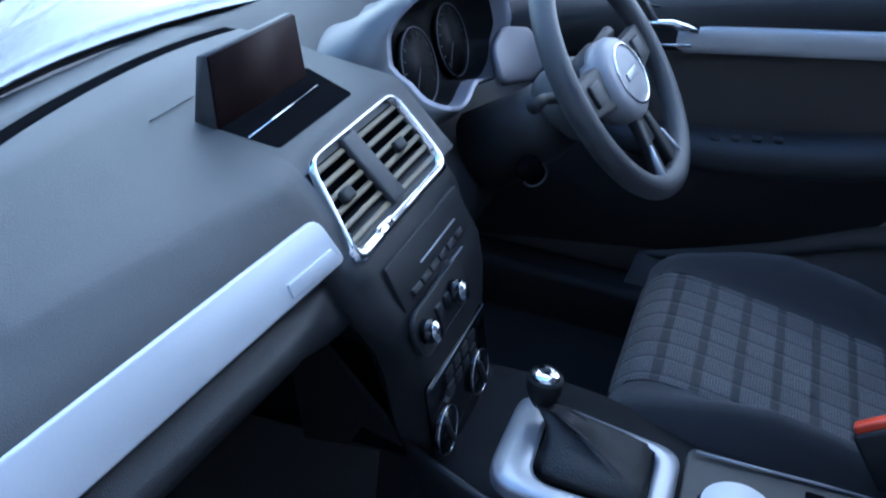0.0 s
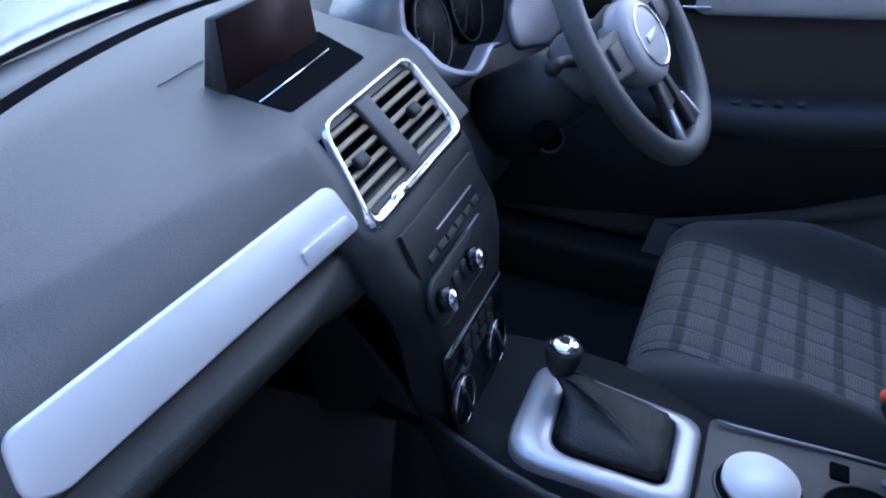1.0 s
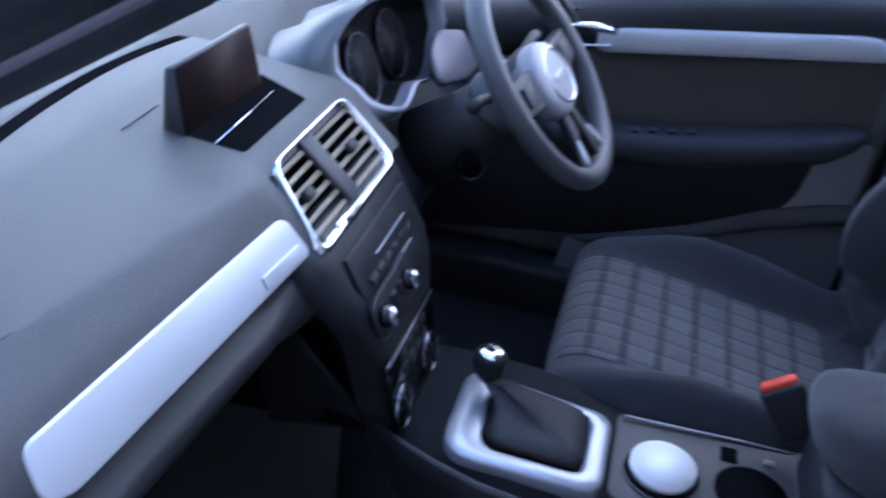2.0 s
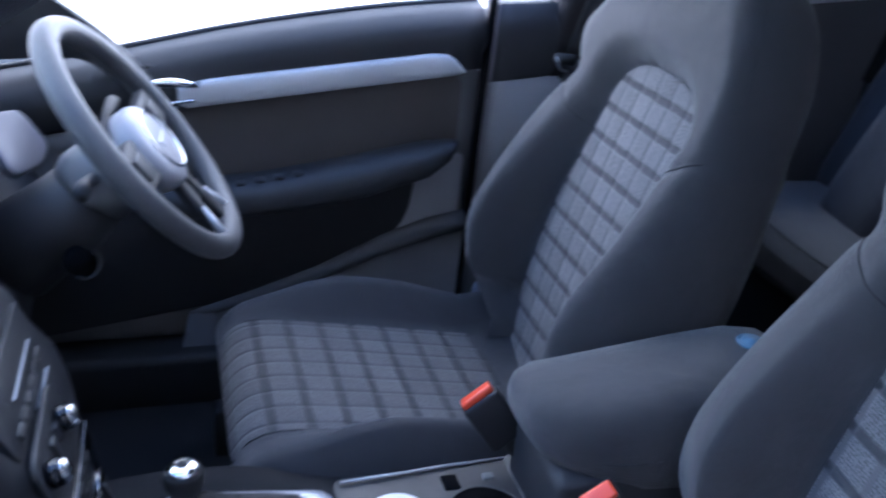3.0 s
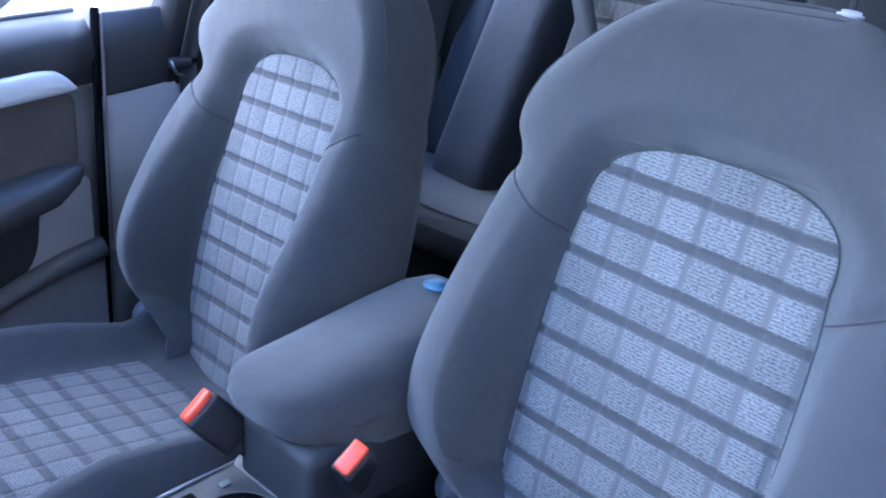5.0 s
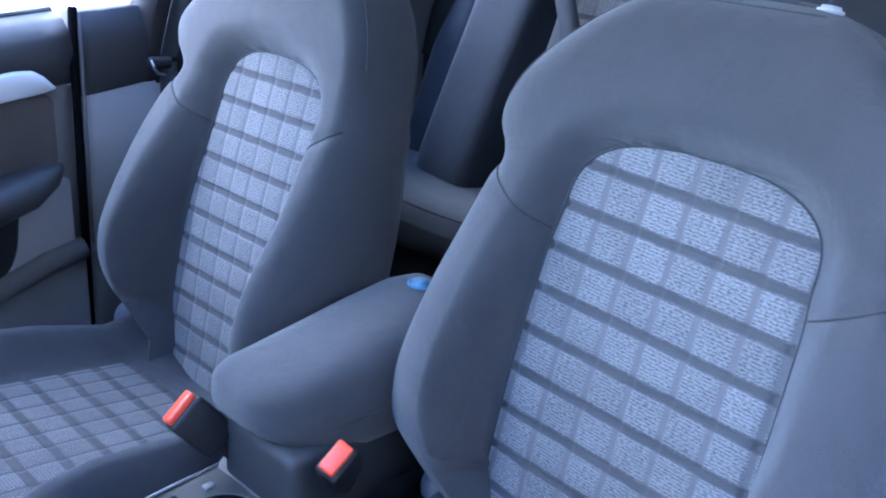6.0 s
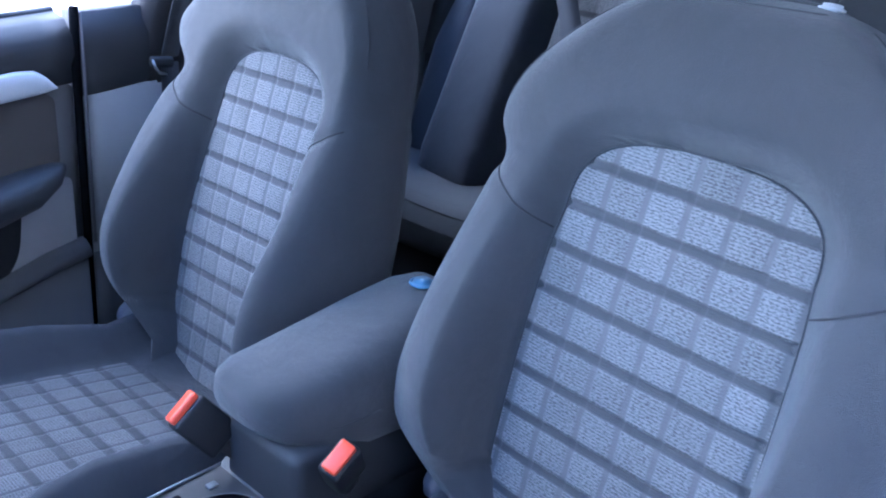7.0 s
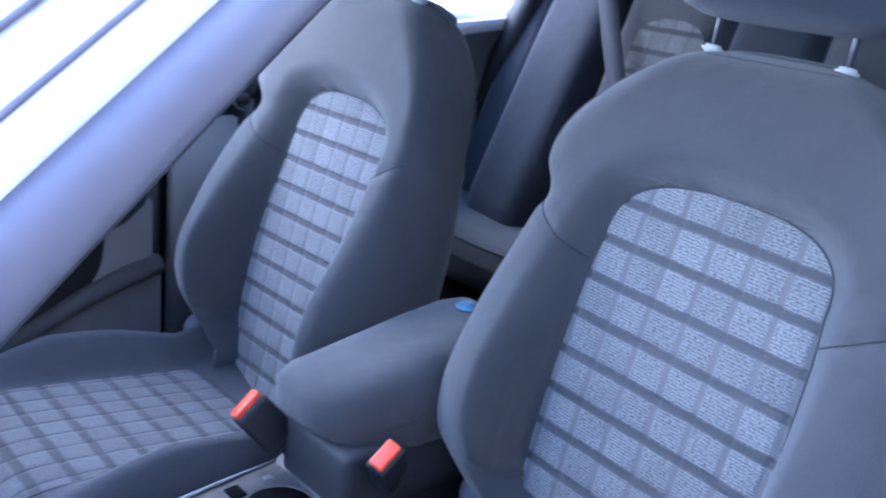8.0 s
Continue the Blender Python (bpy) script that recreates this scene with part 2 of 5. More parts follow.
def box(centre, size, bevel=0.004, seg=2, turn=None, bm=None):
    """A box with rounded edges; turn: degrees about x, y, z."""
    bm2 = bmesh.new()
    bmesh.ops.create_cube(bm2, size=1.0)
    bm2.transform(Matrix.Diagonal((*size, 1)))
    if bevel:
        bmesh.ops.bevel(bm2, geom=bm2.edges[:], offset=min(bevel, min(size) * 0.49), segments=seg, profile=0.5, affect="EDGES")
    m = Matrix.Translation(centre)
    if turn:
        m = m @ Euler([radians(t) for t in turn]).to_matrix().to_4x4()
    bm2.transform(m)
    return merge(bm, bm2)


def merge(bm, extra):
    if bm is None:
        return extra
    me = bpy.data.meshes.new("joined")
    extra.to_mesh(me)
    extra.free()
    bm.from_mesh(me)
    bpy.data.meshes.remove(me)
    return bm


def loft(rings, closed=True, cap=True, loop=False, bm=None):
    """Skins a row of rings of equal length."""
    bm = bm or bmesh.new()
    vs = [[bm.verts.new(p) for p in ring] for ring in rings]
    k = len(rings[0])
    pairs = list(zip(vs, vs[1:])) + ([(vs[-1], vs[0])] if loop else [])
    for a, b in pairs:
        for i in range(k if closed else k - 1):
            j = (i + 1) % k
            try:
                bm.faces.new((a[i], a[j], b[j], b[i]))
            except ValueError:
                pass
    if cap and closed and not loop:
        for ring in (vs[0], vs[-1]):
            try:
                bm.faces.new(ring)
            except ValueError:
                pass
    return bm


def tube(points, radius, sides=8, loop=False, bm=None, flat=1.0):
    """A round bar along points; flat squeezes it along its second axis."""
    pts = [Vector(p) for p in points]
    rings = []
    side = None
    for i, p in enumerate(pts):
        a = pts[i - 1] if (i or loop) else p
        b = pts[(i + 1) % len(pts)] if (i + 1 < len(pts) or loop) else p
        t = (b - a).normalized()
        if side is None:
            side = t.cross(Vector((0, 0, 1)) if abs(t.z) < 0.9 else Vector((1, 0, 0))).normalized()
        side = (side - t * side.dot(t)).normalized()
        up = t.cross(side)
        r = radius[i] if isinstance(radius, (list, tuple)) else radius
        rings.append([p + r * (side * math.cos(w) + up * math.sin(w) * flat) for w in (2 * math.pi * q / sides for q in range(sides))])
    return loft(rings, loop=loop, bm=bm)


def disc(centre, radius, depth, axis=(0, 0, 1), sides=32, bevel=0.002, bm=None):
    b = bmesh.new()
    bmesh.ops.create_cone(b, cap_ends=True, segments=sides, radius1=radius, radius2=radius, depth=depth)
    if bevel:
        rim = [e for e in b.edges if len(e.link_faces) == 2 and any(len(f.verts) > 4 for f in e.link_faces)]
        bmesh.ops.bevel(b, geom=rim, offset=bevel, segments=2, affect="EDGES")
    b.transform(Matrix.Translation(centre) @ Vector(axis).to_track_quat("Z", "Y").to_matrix().to_4x4())
    return merge(bm, b)


def moved(b, m):
    b.transform(m)
    return b


def inset(outline, d):
    """The outline moved inwards by d."""
    k = len(outline)
    area = sum(outline[i][0] * outline[(i + 1) % k][1] - outline[(i + 1) % k][0] * outline[i][1] for i in range(k))
    s = 1 if area > 0 else -1
    out = []
    for i in range(k):
        a, p, c = (Vector(outline[q % k]) for q in (i - 1, i, i + 1))
        t = ((p - a).normalized() + (c - p).normalized())
        t = t.normalized() if t.length > 1e-6 else Vector((1, 0))
        out.append((p.x - s * t.y * d, p.y + s * t.x * d))
    return out


def plate(outline, thick, place=None, bevel=0.0, crown=0.0):
    """A plate from an outline of (x, y), its top at z = 0, thick downwards, with a rounded rim, moved by the matrix place."""
    r = min(bevel, thick * 0.6)
    steps = [(0.0, -thick), (0.0, -r)] + ([(0.3 * r, -0.3 * r), (r, 0.0)] if r else [(0.0, 0.0)])
    rings = [[(x, y, h) for x, y in inset(outline, d)] for d, h in steps]
    b = loft(rings)
    if place is not None:
        b.transform(place)
    return b


def rounded(corners, r, n=5):
    """The outline of a polygon with rounded corners."""
    out = []
    k = len(corners)
    for i in range(k):
        p, a, b = Vector(corners[i]), Vector(corners[i - 1]), Vector(corners[(i + 1) % k])
        rr = min(r[i] if isinstance(r, (list, tuple)) else r, 0.45 * (a - p).length, 0.45 * (b - p).length)
        ua, ub = (a - p).normalized(), (b - p).normalized()
        p0, p1 = p + ua * rr, p + ub * rr
        for q in range(n + 1):
            s = q / n
            v = p0 * (1 - s) ** 2 + p * 2 * s * (1 - s) + p1 * s * s
            out.append((v.x, v.y))
    return out


def ease(x, xs, ys):
    """A smooth curve through rows of x and y."""
    if x <= xs[0]:
        return ys[0]
    for i in range(len(xs) - 1):
        if x <= xs[i + 1]:
            s = (x - xs[i]) / (xs[i + 1] - xs[i])
            s0 = (ys[i + 1] - ys[i - 1]) / (xs[i + 1] - xs[i - 1]) if i else (ys[1] - ys[0]) / (xs[1] - xs[0])
            s1 = (ys[i + 2] - ys[i]) / (xs[i + 2] - xs[i]) if i + 2 < len(xs) else (ys[-1] - ys[-2]) / (xs[-1] - xs[-2])
            d = xs[i + 1] - xs[i]
            return ys[i] * (2 * s**3 - 3 * s * s + 1) + ys[i + 1] * (3 * s * s - 2 * s**3) + d * s0 * (s**3 - 2 * s * s + s) + d * s1 * (s**3 - s * s)
    return ys[-1]


def frame_at(origin, right, up):
    """A matrix whose x runs along right, y along up and z out of their plane."""
    r = Vector(right).normalized()
    u = Vector(up)
    u = (u - r * u.dot(r)).normalized()
    o = r.cross(u)
    return Matrix(((r.x, u.x, o.x, origin[0]), (r.y, u.y, o.y, origin[1]), (r.z, u.z, o.z, origin[2]), (0, 0, 0, 1)))


# ---- ground and surroundings ----
bm = bmesh.new()
bmesh.ops.create_grid(bm, x_segments=8, y_segments=8, size=400)
tagged(part("ground", bm, CONCRETE, smooth=False), "pale grey concrete forecourt", "ground", kind="structure")

# ---- car shell ----
bm = box((0, -0.45, 0.29), (1.5, 2.9, 0.04), 0.01)
tagged(part("floor", bm, CARPET), "black carpeted car floor", "floor", kind="structure")


def shell_panel(name, rings, material, label, category, thick=0.03, closed=False):
    b = loft(rings, closed=False)
    bmesh.ops.recalc_face_normals(b, faces=b.faces)
    bmesh.ops.solidify(b, geom=b.faces[:], thickness=thick)
    return tagged(part(name, b, material), label, category, kind="structure")


# roof with its lining
ROOF = [(-0.46, 1.555), (-0.65, 1.60), (-1.0, 1.63), (-1.6, 1.63), (-2.1, 1.58), (-2.45, 1.50)]
rings = [[(x, y - 0.10 * (x / 0.58) ** 2 * (1 if y > -1 else -0.4), z - 0.055 * (x / 0.58) ** 2) for x in np.linspace(-0.58, 0.58, 13)] for y, z in ROOF]
shell_panel("roof", [[(x, y, z + 0.03) for x, y, z in r] for r in rings], PAINT, "white painted car roof", "roof", 0.02)
shell_panel("ceiling", rings, HEADLINER, "grey fabric roof lining", "ceiling", 0.01)

# windscreen, bonnet
W0 = [(x, 0.475 - 0.55 * min(abs(x), 0.45) ** 2 - 0.1 * max(0, abs(x) - 0.45), 1.0) for x in np.linspace(-0.66, 0.66, 15)]
W1 = [(x * 0.80, -0.40 - 0.05 * (x / 0.66) ** 2, 1.575 - 0.03 * (x / 0.66) ** 2) for x in np.linspace(-0.66, 0.66, 15)]
rings = [[Vector(a).lerp(Vector(b), s) + Vector((0, 0.03, 0.03)) * math.sin(math.pi * s) for a, b in zip(W0, W1)] for s in np.linspace(0, 1, 9)]
shell_panel("window_windscreen", rings, GLASS, "clear windscreen glass", "window", 0.004)
rings_f = [[p + Vector((0, -0.006, 0.0)) for p in Wr] for Wr in rings[:1]] + [[Vector(a).lerp(Vector(b), 0.024 + 0.010 * min(1.0, max(0.0, (0.1 - a[0]) / 0.25))) + Vector((0, -0.002, 0.004)) for a, b in zip(W0, W1)]]
shell_panel("trim_windscreen_border", rings_f, RUBBER, "black border along the foot of the windscreen", "windscreen border", 0.002)
rings = [[(x, y - c * x * x, z - 0.09 * abs(x / 0.8) ** 2.4) for x in np.linspace(-0.8, 0.8, 15)] for y, z, c in ((0.512, 0.965, 0.54), (0.522, 0.985, 0.54), (0.7, 0.990, 0.4), (1.05, 0.955, 0.3), (1.35, 0.90, 0.22), (1.5, 0.80, 0.2), (1.56, 0.62, 0.2))]
shell_panel("bonnet", rings, PAINT, "glossy white car bonnet", "bonnet", 0.01)
rings = [[(x, y - 0.54 * x * x, z) for x in np.linspace(-0.74, 0.74, 15)] for y, z in ((0.525, 0.955), (0.515, 0.975), (0.498, 0.985), (0.48, 0.975))]
shell_panel("cowl", rings, RUBBER, "black scuttle strip below the windscreen", "cowl", 0.01)


# roof pillars
A_LINE = [(-0.86, 0.34, 1.05), (-0.80, 0.2, 1.145), (-0.758, 0.1, 1.205), (-0.716, 0.0, 1.265), (-0.674, -0.1, 1.325), (-0.633, -0.2, 1.384), (-0.592, -0.3, 1.445), (-0.555, -0.4, 1.505), (-0.53, -0.5, 1.553), (-0.52, -0.62, 1.58)]
for sgn, nm in ((1, "passenger"), (-1, "driver")):
    pl = thing("pillar_front_" + nm, (-0.84 * sgn, 0.30, 1.05), "white windscreen pillar with dark trim and rubber seal", "pillar", kind="structure")
    line = [Vector((x * sgn, y, z)) for x, y, z in A_LINE]
    def section(shape):
        return [[p + Vector((sgn * (0.80 * a + 0.496 * c), -0.02 * a + 0.586 * c, -0.60 * a + 0.641 * c)) for a, c in shape] for p in line]

    for c_ in (0.0205, 0.031):
        part("drip_groove", loft(section([(-0.0775, c_), (-0.0775, c_ + 0.0014), (-0.07, c_ + 0.0014), (-0.07, c_)])), BEAD, pl)
    part("painted_pillar", loft(section([(-0.073, 0.010), (-0.077, 0.016), (-0.076, 0.0285), (-0.074, 0.072), (-0.055, 0.10), (-0.02, 0.125), (0.03, 0.13), (0.035, 0.09), (0.03, 0.03), (-0.06, 0.013)])), PAINT, pl)
    part("edge_bead", tube([q[0] for q in section([(-0.069, 0.006)])], 0.0085, 12), BEAD, pl)
    part("door_seal", loft(section([(-0.068, 0.0), (-0.069, 0.011), (-0.03, 0.018), (-0.026, 0.012), (-0.028, 0.0), (-0.048, -0.003)])), RUBBER, pl)
    part("inner_flange", loft(section([(-0.031, 0.002), (-0.027, -0.001), (-0.020, 0.0), (-0.015, 0.005), (-0.014, 0.016), (-0.026, 0.014)])), TRIM_MAUVE, pl)
    part("inner_trim", loft(section([(-0.010, 0.012), (0.034, 0.02), (0.07, 0.045), (0.075, 0.09), (0.06, 0.13), (0.034, 0.132)])), PLASTIC, pl)

# sides: sills, outer skin on the driver's side and rear
for sgn, nm in ((-1, "passenger"), (1, "driver")):
    bm = box((0.87 * sgn, -0.45, 0.33), (0.08, 2.4, 0.16), 0.03, 3)
    tagged(part("sill_" + nm, bm, PAINT), "white painted door sill", "sill", kind="structure")
bm = box((0.875, -0.9, 0.70), (0.05, 2.9, 0.62), 0.02, 3)
tagged(part("wall_driver_side", bm, PAINT), "white painted outer side of the car", "body side", kind="structure")
bm = box((-0.875, -1.62, 0.68), (0.05, 1.3, 0.60), 0.02, 3)
tagged(part("wall_rear_quarter", bm, PAINT), "white painted rear side of the car", "body side", kind="structure")
bm = box((0, -2.42, 0.70), (1.6, 0.06, 0.66), 0.03, 3)
tagged(part("wall_tail", bm, PAINT), "white painted tailgate", "tailgate", kind="structure")
bm = box((0, 0.45, 0.60), (1.5, 0.04, 0.62), 0.01)
tagged(part("wall_bulkhead", bm, PLASTIC), "black bulkhead behind the dashboard", "bulkhead", kind="structure")
bm = box((-0.79, 0.42, 0.66), (0.14, 0.30, 0.56), 0.03, 3)
tagged(part("wall_front_hinge_pillar", bm, PAINT), "white painted hinge pillar of the open door", "body side", kind="structure")

for sgn, nm in ((-1, "passenger"), (1, "driver")):
    bm = box((0.765 * sgn, -0.5, 0.36), (0.13, 2.9, 0.13), 0.02, 3)
    tagged(part("trim_sill_" + nm, bm, PLASTIC), "black plastic sill trim", "sill trim", kind="structure")
    bm = box((0.77 * sgn, -2.1, 0.72), (0.10, 0.66, 0.66), 0.03, 3)
    tagged(part("trim_boot_" + nm, bm, CARPET), "black carpeted boot side", "boot trim", kind="structure")
    rings = [[(sgn * (x0_ + o[0]), y + o[1], z) for o in ((0, 0.16), (0.06, 0.16), (0.06, -0.16), (0, -0.16))] for x0_, y, z in ((0.73, -1.92, 1.0), (0.66, -1.98, 1.28), (0.56, -2.05, 1.60))]
    tagged(part("pillar_rear_" + nm, loft(rings), PLASTIC), "dark trimmed rear roof pillar", "pillar", kind="structure")

# roof side rails, and the passenger side behind the open door
for sgn, nm in ((-1, "passenger"), (1, "driver")):
    rail = [(sgn * x, y, z) for x, y, z in ((0.50, -0.46, 1.545), (0.545, -0.62, 1.575), (0.575, -1.0, 1.585), (0.58, -1.6, 1.58), (0.56, -2.1, 1.53), (0.54, -2.4, 1.46))]
    tagged(part("rail_roof_" + nm, tube(rail, 0.045, 14), PAINT), "white painted roof side rail", "roof rail", kind="structure")
rings = [[(-x - o[0], y + o[1], z) for o in ((-0.03, 0.05), (0.06, 0.06), (0.06, -0.06), (-0.03, -0.05))] for x, y, z in ((0.78, -1.03, 0.36), (0.78, -1.03, 0.75), (0.76, -1.03, 1.05), (0.68, -1.05, 1.30), (0.58, -1.07, 1.56))]
tagged(part("pillar_centre_passenger", loft(rings), PAINT), "white painted centre pillar behind the open door", "pillar", kind="structure")
rw_ = part("window_rear_passenger", loft([[(-0.83, -1.08, 0.97), (-0.83, -1.95, 0.99)], [(-0.60, -1.10, 1.56), (-0.58, -1.95, 1.54)]], closed=False), GLASS_DARK, label="tinted rear side window", kind="structure")
rw_.visible_shadow = False

# unseen wall added on the open side, to shade the cabin
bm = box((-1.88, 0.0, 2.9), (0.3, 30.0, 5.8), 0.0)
tagged(part("wall_shade_blocker", bm, BLOCKER_WALL, smooth=False), "unseen plain wall added to keep sun and sky off the car", "wall", kind="structure")

# white wall added on the driver's side, a reflector that throws sunlight inside
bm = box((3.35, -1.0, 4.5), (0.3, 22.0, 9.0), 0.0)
tagged(part("wall_bounce", bm, BOUNCE_WALL, smooth=False), "added white wall that bounces sunlight through the driver's window", "wall", kind="structure")

# the open passenger door, plain
pd = thing("passenger_door", (-0.9, 0.38, 0.4), "open white passenger door standing out from the car", "car door")
hinge = Matrix.Translation((-0.88, 0.36, 0)) @ Euler((0, 0, radians(62))).to_matrix().to_4x4()
part("door_skin", moved(box((-0.03, -0.5, 0.72), (0.09, 1.0, 0.64), 0.03, 3), hinge @ Euler((0, 0, radians(-102))).to_matrix().to_4x4()), PAINT, pd)
part("inner_trim", moved(box((0.035, -0.5, 0.72), (0.05, 0.94, 0.58), 0.02, 3), hinge @ Euler((0, 0, radians(-102))).to_matrix().to_4x4()), PLASTIC_MID, pd)

# wings, bumper and wheels carry the shell
for sgn, nm in ((-1, "passenger"), (1, "driver")):
    rings = [[(sgn * x, y, z) for x, z in ((0.80, 0.55), (0.90, 0.58), (0.90, 0.75), (0.86, zt - 0.06), (0.78, zt))] for y, zt in ((0.56, 0.97), (0.8, 0.96), (1.1, 0.92), (1.35, 0.86), (1.5, 0.78))]
    b_ = loft(rings, closed=False)
    bmesh.ops.solidify(b_, geom=b_.faces[:], thickness=0.01)
    tagged(part("wing_" + nm, b_, PAINT), "white painted front wing", "wing", kind="structure")
rings = [[(x, y - 0.14 * (x / 0.85) ** 2, z) for x in np.linspace(-0.85, 0.85, 13)] for y, z in ((1.58, 0.72), (1.66, 0.6), (1.66, 0.42), (1.58, 0.25))]
shell_panel("bumper", rings, PAINT, "white painted front bumper", "bumper", 0.02)
def car_wheel(x, y):
    wl = thing("car_wheel", (x, y, 0.0), "black tyre on a silver alloy wheel", "wheel", "car wheels")
    part("tyre", disc((x, y, 0.34), 0.34, 0.21, (1, 0, 0), 40, 0.04), TYRE, wl)
    s_ = 1 if x > 0 else -1
    part("wheel_rim", disc((x + s_ * 0.10, y, 0.34), 0.235, 0.03, (1, 0, 0), 36, 0.008), SILVER, wl)
    for k in range(5):
        w_ = 2 * math.pi * k / 5
        part("wheel_spoke", box((x + s_ * 0.118, y + 0.12 * math.cos(w_), 0.34 + 0.12 * math.sin(w_)), (0.02, 0.2, 0.05), 0.008, turn=(math.degrees(w_), 0, 0)), SILVER, wl)
for x in (-0.79, 0.79):
    for y in (1.08, -1.95):
        car_wheel(x, y)


# ---- dashboard ----
def dash_shift(x):
    return 0.036 * min(1.0, max(0.0, (-x - 0.12) / 0.42))


dash = thing("dashboard", (0, 0.2, 0.62), "dark grey soft-touch dashboard with a silver trim strip", "dashboard")
TOP = [(0.50, 0.985), (0.44, 1.008), (0.37, 1.022), (0.325, 1.028), (0.318, 1.018), (0.308, 1.018), (0.300, 1.030), (0.25, 1.029), (0.19, 1.020), (0.15, 1.0145)]
LOW = [(-0.018, 0.912), (-0.020, 0.906), (-0.042, 0.899), (-0.051, 0.886), (-0.047, 0.870), (-0.022, 0.856), (0.03, 0.81), (0.07, 0.73), (0.20, 0.68), (0.40, 0.66)]
xs = [-0.72, -0.70, -0.66, -0.6, -0.55, -0.48, -0.42, -0.35, -0.29, -0.265, -0.24, -0.22, -0.2, -0.185, -0.17, -0.15, -0.137, -0.125, -0.11, -0.10, -0.05, 0.0, 0.05, 0.1, 0.145, 0.15, 0.19]


def dash_face(x):
    """The face from the crease of the top down to the groove: flat round the vents, oblique on the passenger side."""
    vent = [(0.085, 1.008), (0.068, 1.0055), (0.060, 1.0025), (0.053, 0.998), (0.043, 0.989), (0.0315, 0.978), (0.001, 0.95), (-0.029, 0.922)]
    crease, sh = 0.03 + 0.19 * (-max(x, -0.55) - 0.14), dash_shift(x)
    top, foot = 0.002 + sh, -0.028 + sh
    side = [(crease + 0.035, 1.0115), (crease + 0.012, 1.0095), (crease + 0.004, 1.0082), (crease - 0.005, 1.0035), ((crease + top) / 2, 0.992), (top, 0.978), ((top + foot) / 2, 0.95), (foot, 0.922)]
    k = min(1.0, max(0.0, (x + 0.15) / 0.05))
    return [(a[0] + (b[0] - a[0]) * k, a[1] + (b[1] - a[1]) * k) for a, b in zip(side, vent)]


def slot_y(x):
    """The demister slot bows with the foot of the windscreen."""
    return 0.343 - (0.75 if x > 0 else 0.38) * max(x, -0.35) ** 2


def dash_top_line(x):
    s = slot_y(x)
    return TOP[:3] + [(s + 0.013, 1.028), (s + 0.006, 1.018), (s - 0.004, 1.018), (s - 0.012, 1.030)] + TOP[7:]


def held(x, y, z):
    """Keeps the top behind the glass."""
    return (x, min(y, 0.465 - 0.55 * x * x), z)


bm = loft([[held(x, y, z) for y, z in dash_top_line(x) + dash_face(x)] for x in xs], closed=False)
hole = []
for fc in bm.faces:
    c_ = fc.calc_center_median()
    if c_.y < 0.05 and 0.922 < c_.z < 0.99 and -0.083 - (0.995 - c_.z) * 0.62 < c_.x - 0.004 and c_.x < 0.14:
        hole.append(fc)
bmesh.ops.delete(bm, geom=hole, context="FACES_ONLY")
part("dash_top", bm, DASH, dash)
def dash_under(x):
    """The lip below the groove, sweeping down into the flank of the centre stack."""
    k = min(1.0, max(0.0, (x + 0.30) / 0.135))
    k = k * k * (3 - 2 * k)
    flank = [-0.016, -0.010, -0.018, -0.026, -0.032, -0.042, -0.062, -0.078, -0.09, -0.10]
    out = []
    for (y, z), yf in zip(LOW, flank):
        y += dash_shift(x)
        out.append((y + (yf - y) * k ** (1.0 if z > 0.85 else 1.6), z))
    return out


part("dash_lower", loft([[(x, y, z) for y, z in dash_face(x)[-1:] + dash_under(x)[:6] + [(dash_under(x)[5][0] + 0.03, dash_under(x)[5][1] - 0.002)]] for x in xs if x < -0.14], closed=False), LOWER, dash)
# glovebox: black plastic, its shade under the dash painted in
part("glovebox", loft([[(x, y, z) for y, z in ((dash_under(x)[5][0] + 0.028, 0.8545), (0.09, 0.848), (0.125, 0.82), (0.14, 0.76), (0.17, 0.69), (0.26, 0.64), (0.42, 0.63))] for x in xs if x < -0.14], closed=False), PIT, dash, "black glovebox lid with the recess's shade in its colour")
part("glovebox_seam", tube([(x, 0.1335, 0.785) for x in np.linspace(-0.66, -0.2, 9)], 0.0012, 6), FOOT, dash)
part("dash_lower_middle", loft([[(x, y, z) for y, z in dash_face(x)[-1:] + [(-0.016, 0.912), (0.0, 0.90)]] for x in xs if x > -0.16], closed=False), LOWER, dash)
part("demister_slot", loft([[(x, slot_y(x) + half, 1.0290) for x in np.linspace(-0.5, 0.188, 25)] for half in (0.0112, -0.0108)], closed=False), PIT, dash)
# driver's half lies lower behind the instruments
DRV = [(0.50, 0.985), (0.44, 1.005), (0.37, 1.018), (0.32, 1.02), (0.27, 1.02), (0.22, 1.01), (0.17, 0.985), (0.13, 0.95), (0.10, 0.90), (0.06, 0.86), (0.0, 0.83), (-0.03, 0.79), (-0.03, 0.73), (0.02, 0.66), (0.14, 0.60), (0.30, 0.58)]
rings = [[(x, min(y, 0.465 - 0.55 * x * x) if z > 0.9 else y, z) for y, z in DRV] for x in (0.18, 0.2, 0.3, 0.4, 0.5, 0.6, 0.68, 0.72)]
part("dash_driver_side", loft(rings, closed=False), PLASTIC, dash)
# silver strip on the passenger side
outline = rounded([(-0.004, 0), (0.40, 0), (0.415, -0.058), (0.012, -0.061), (-0.014, -0.046)], [0.014, 0.016, 0.012, 0.02, 0.02])
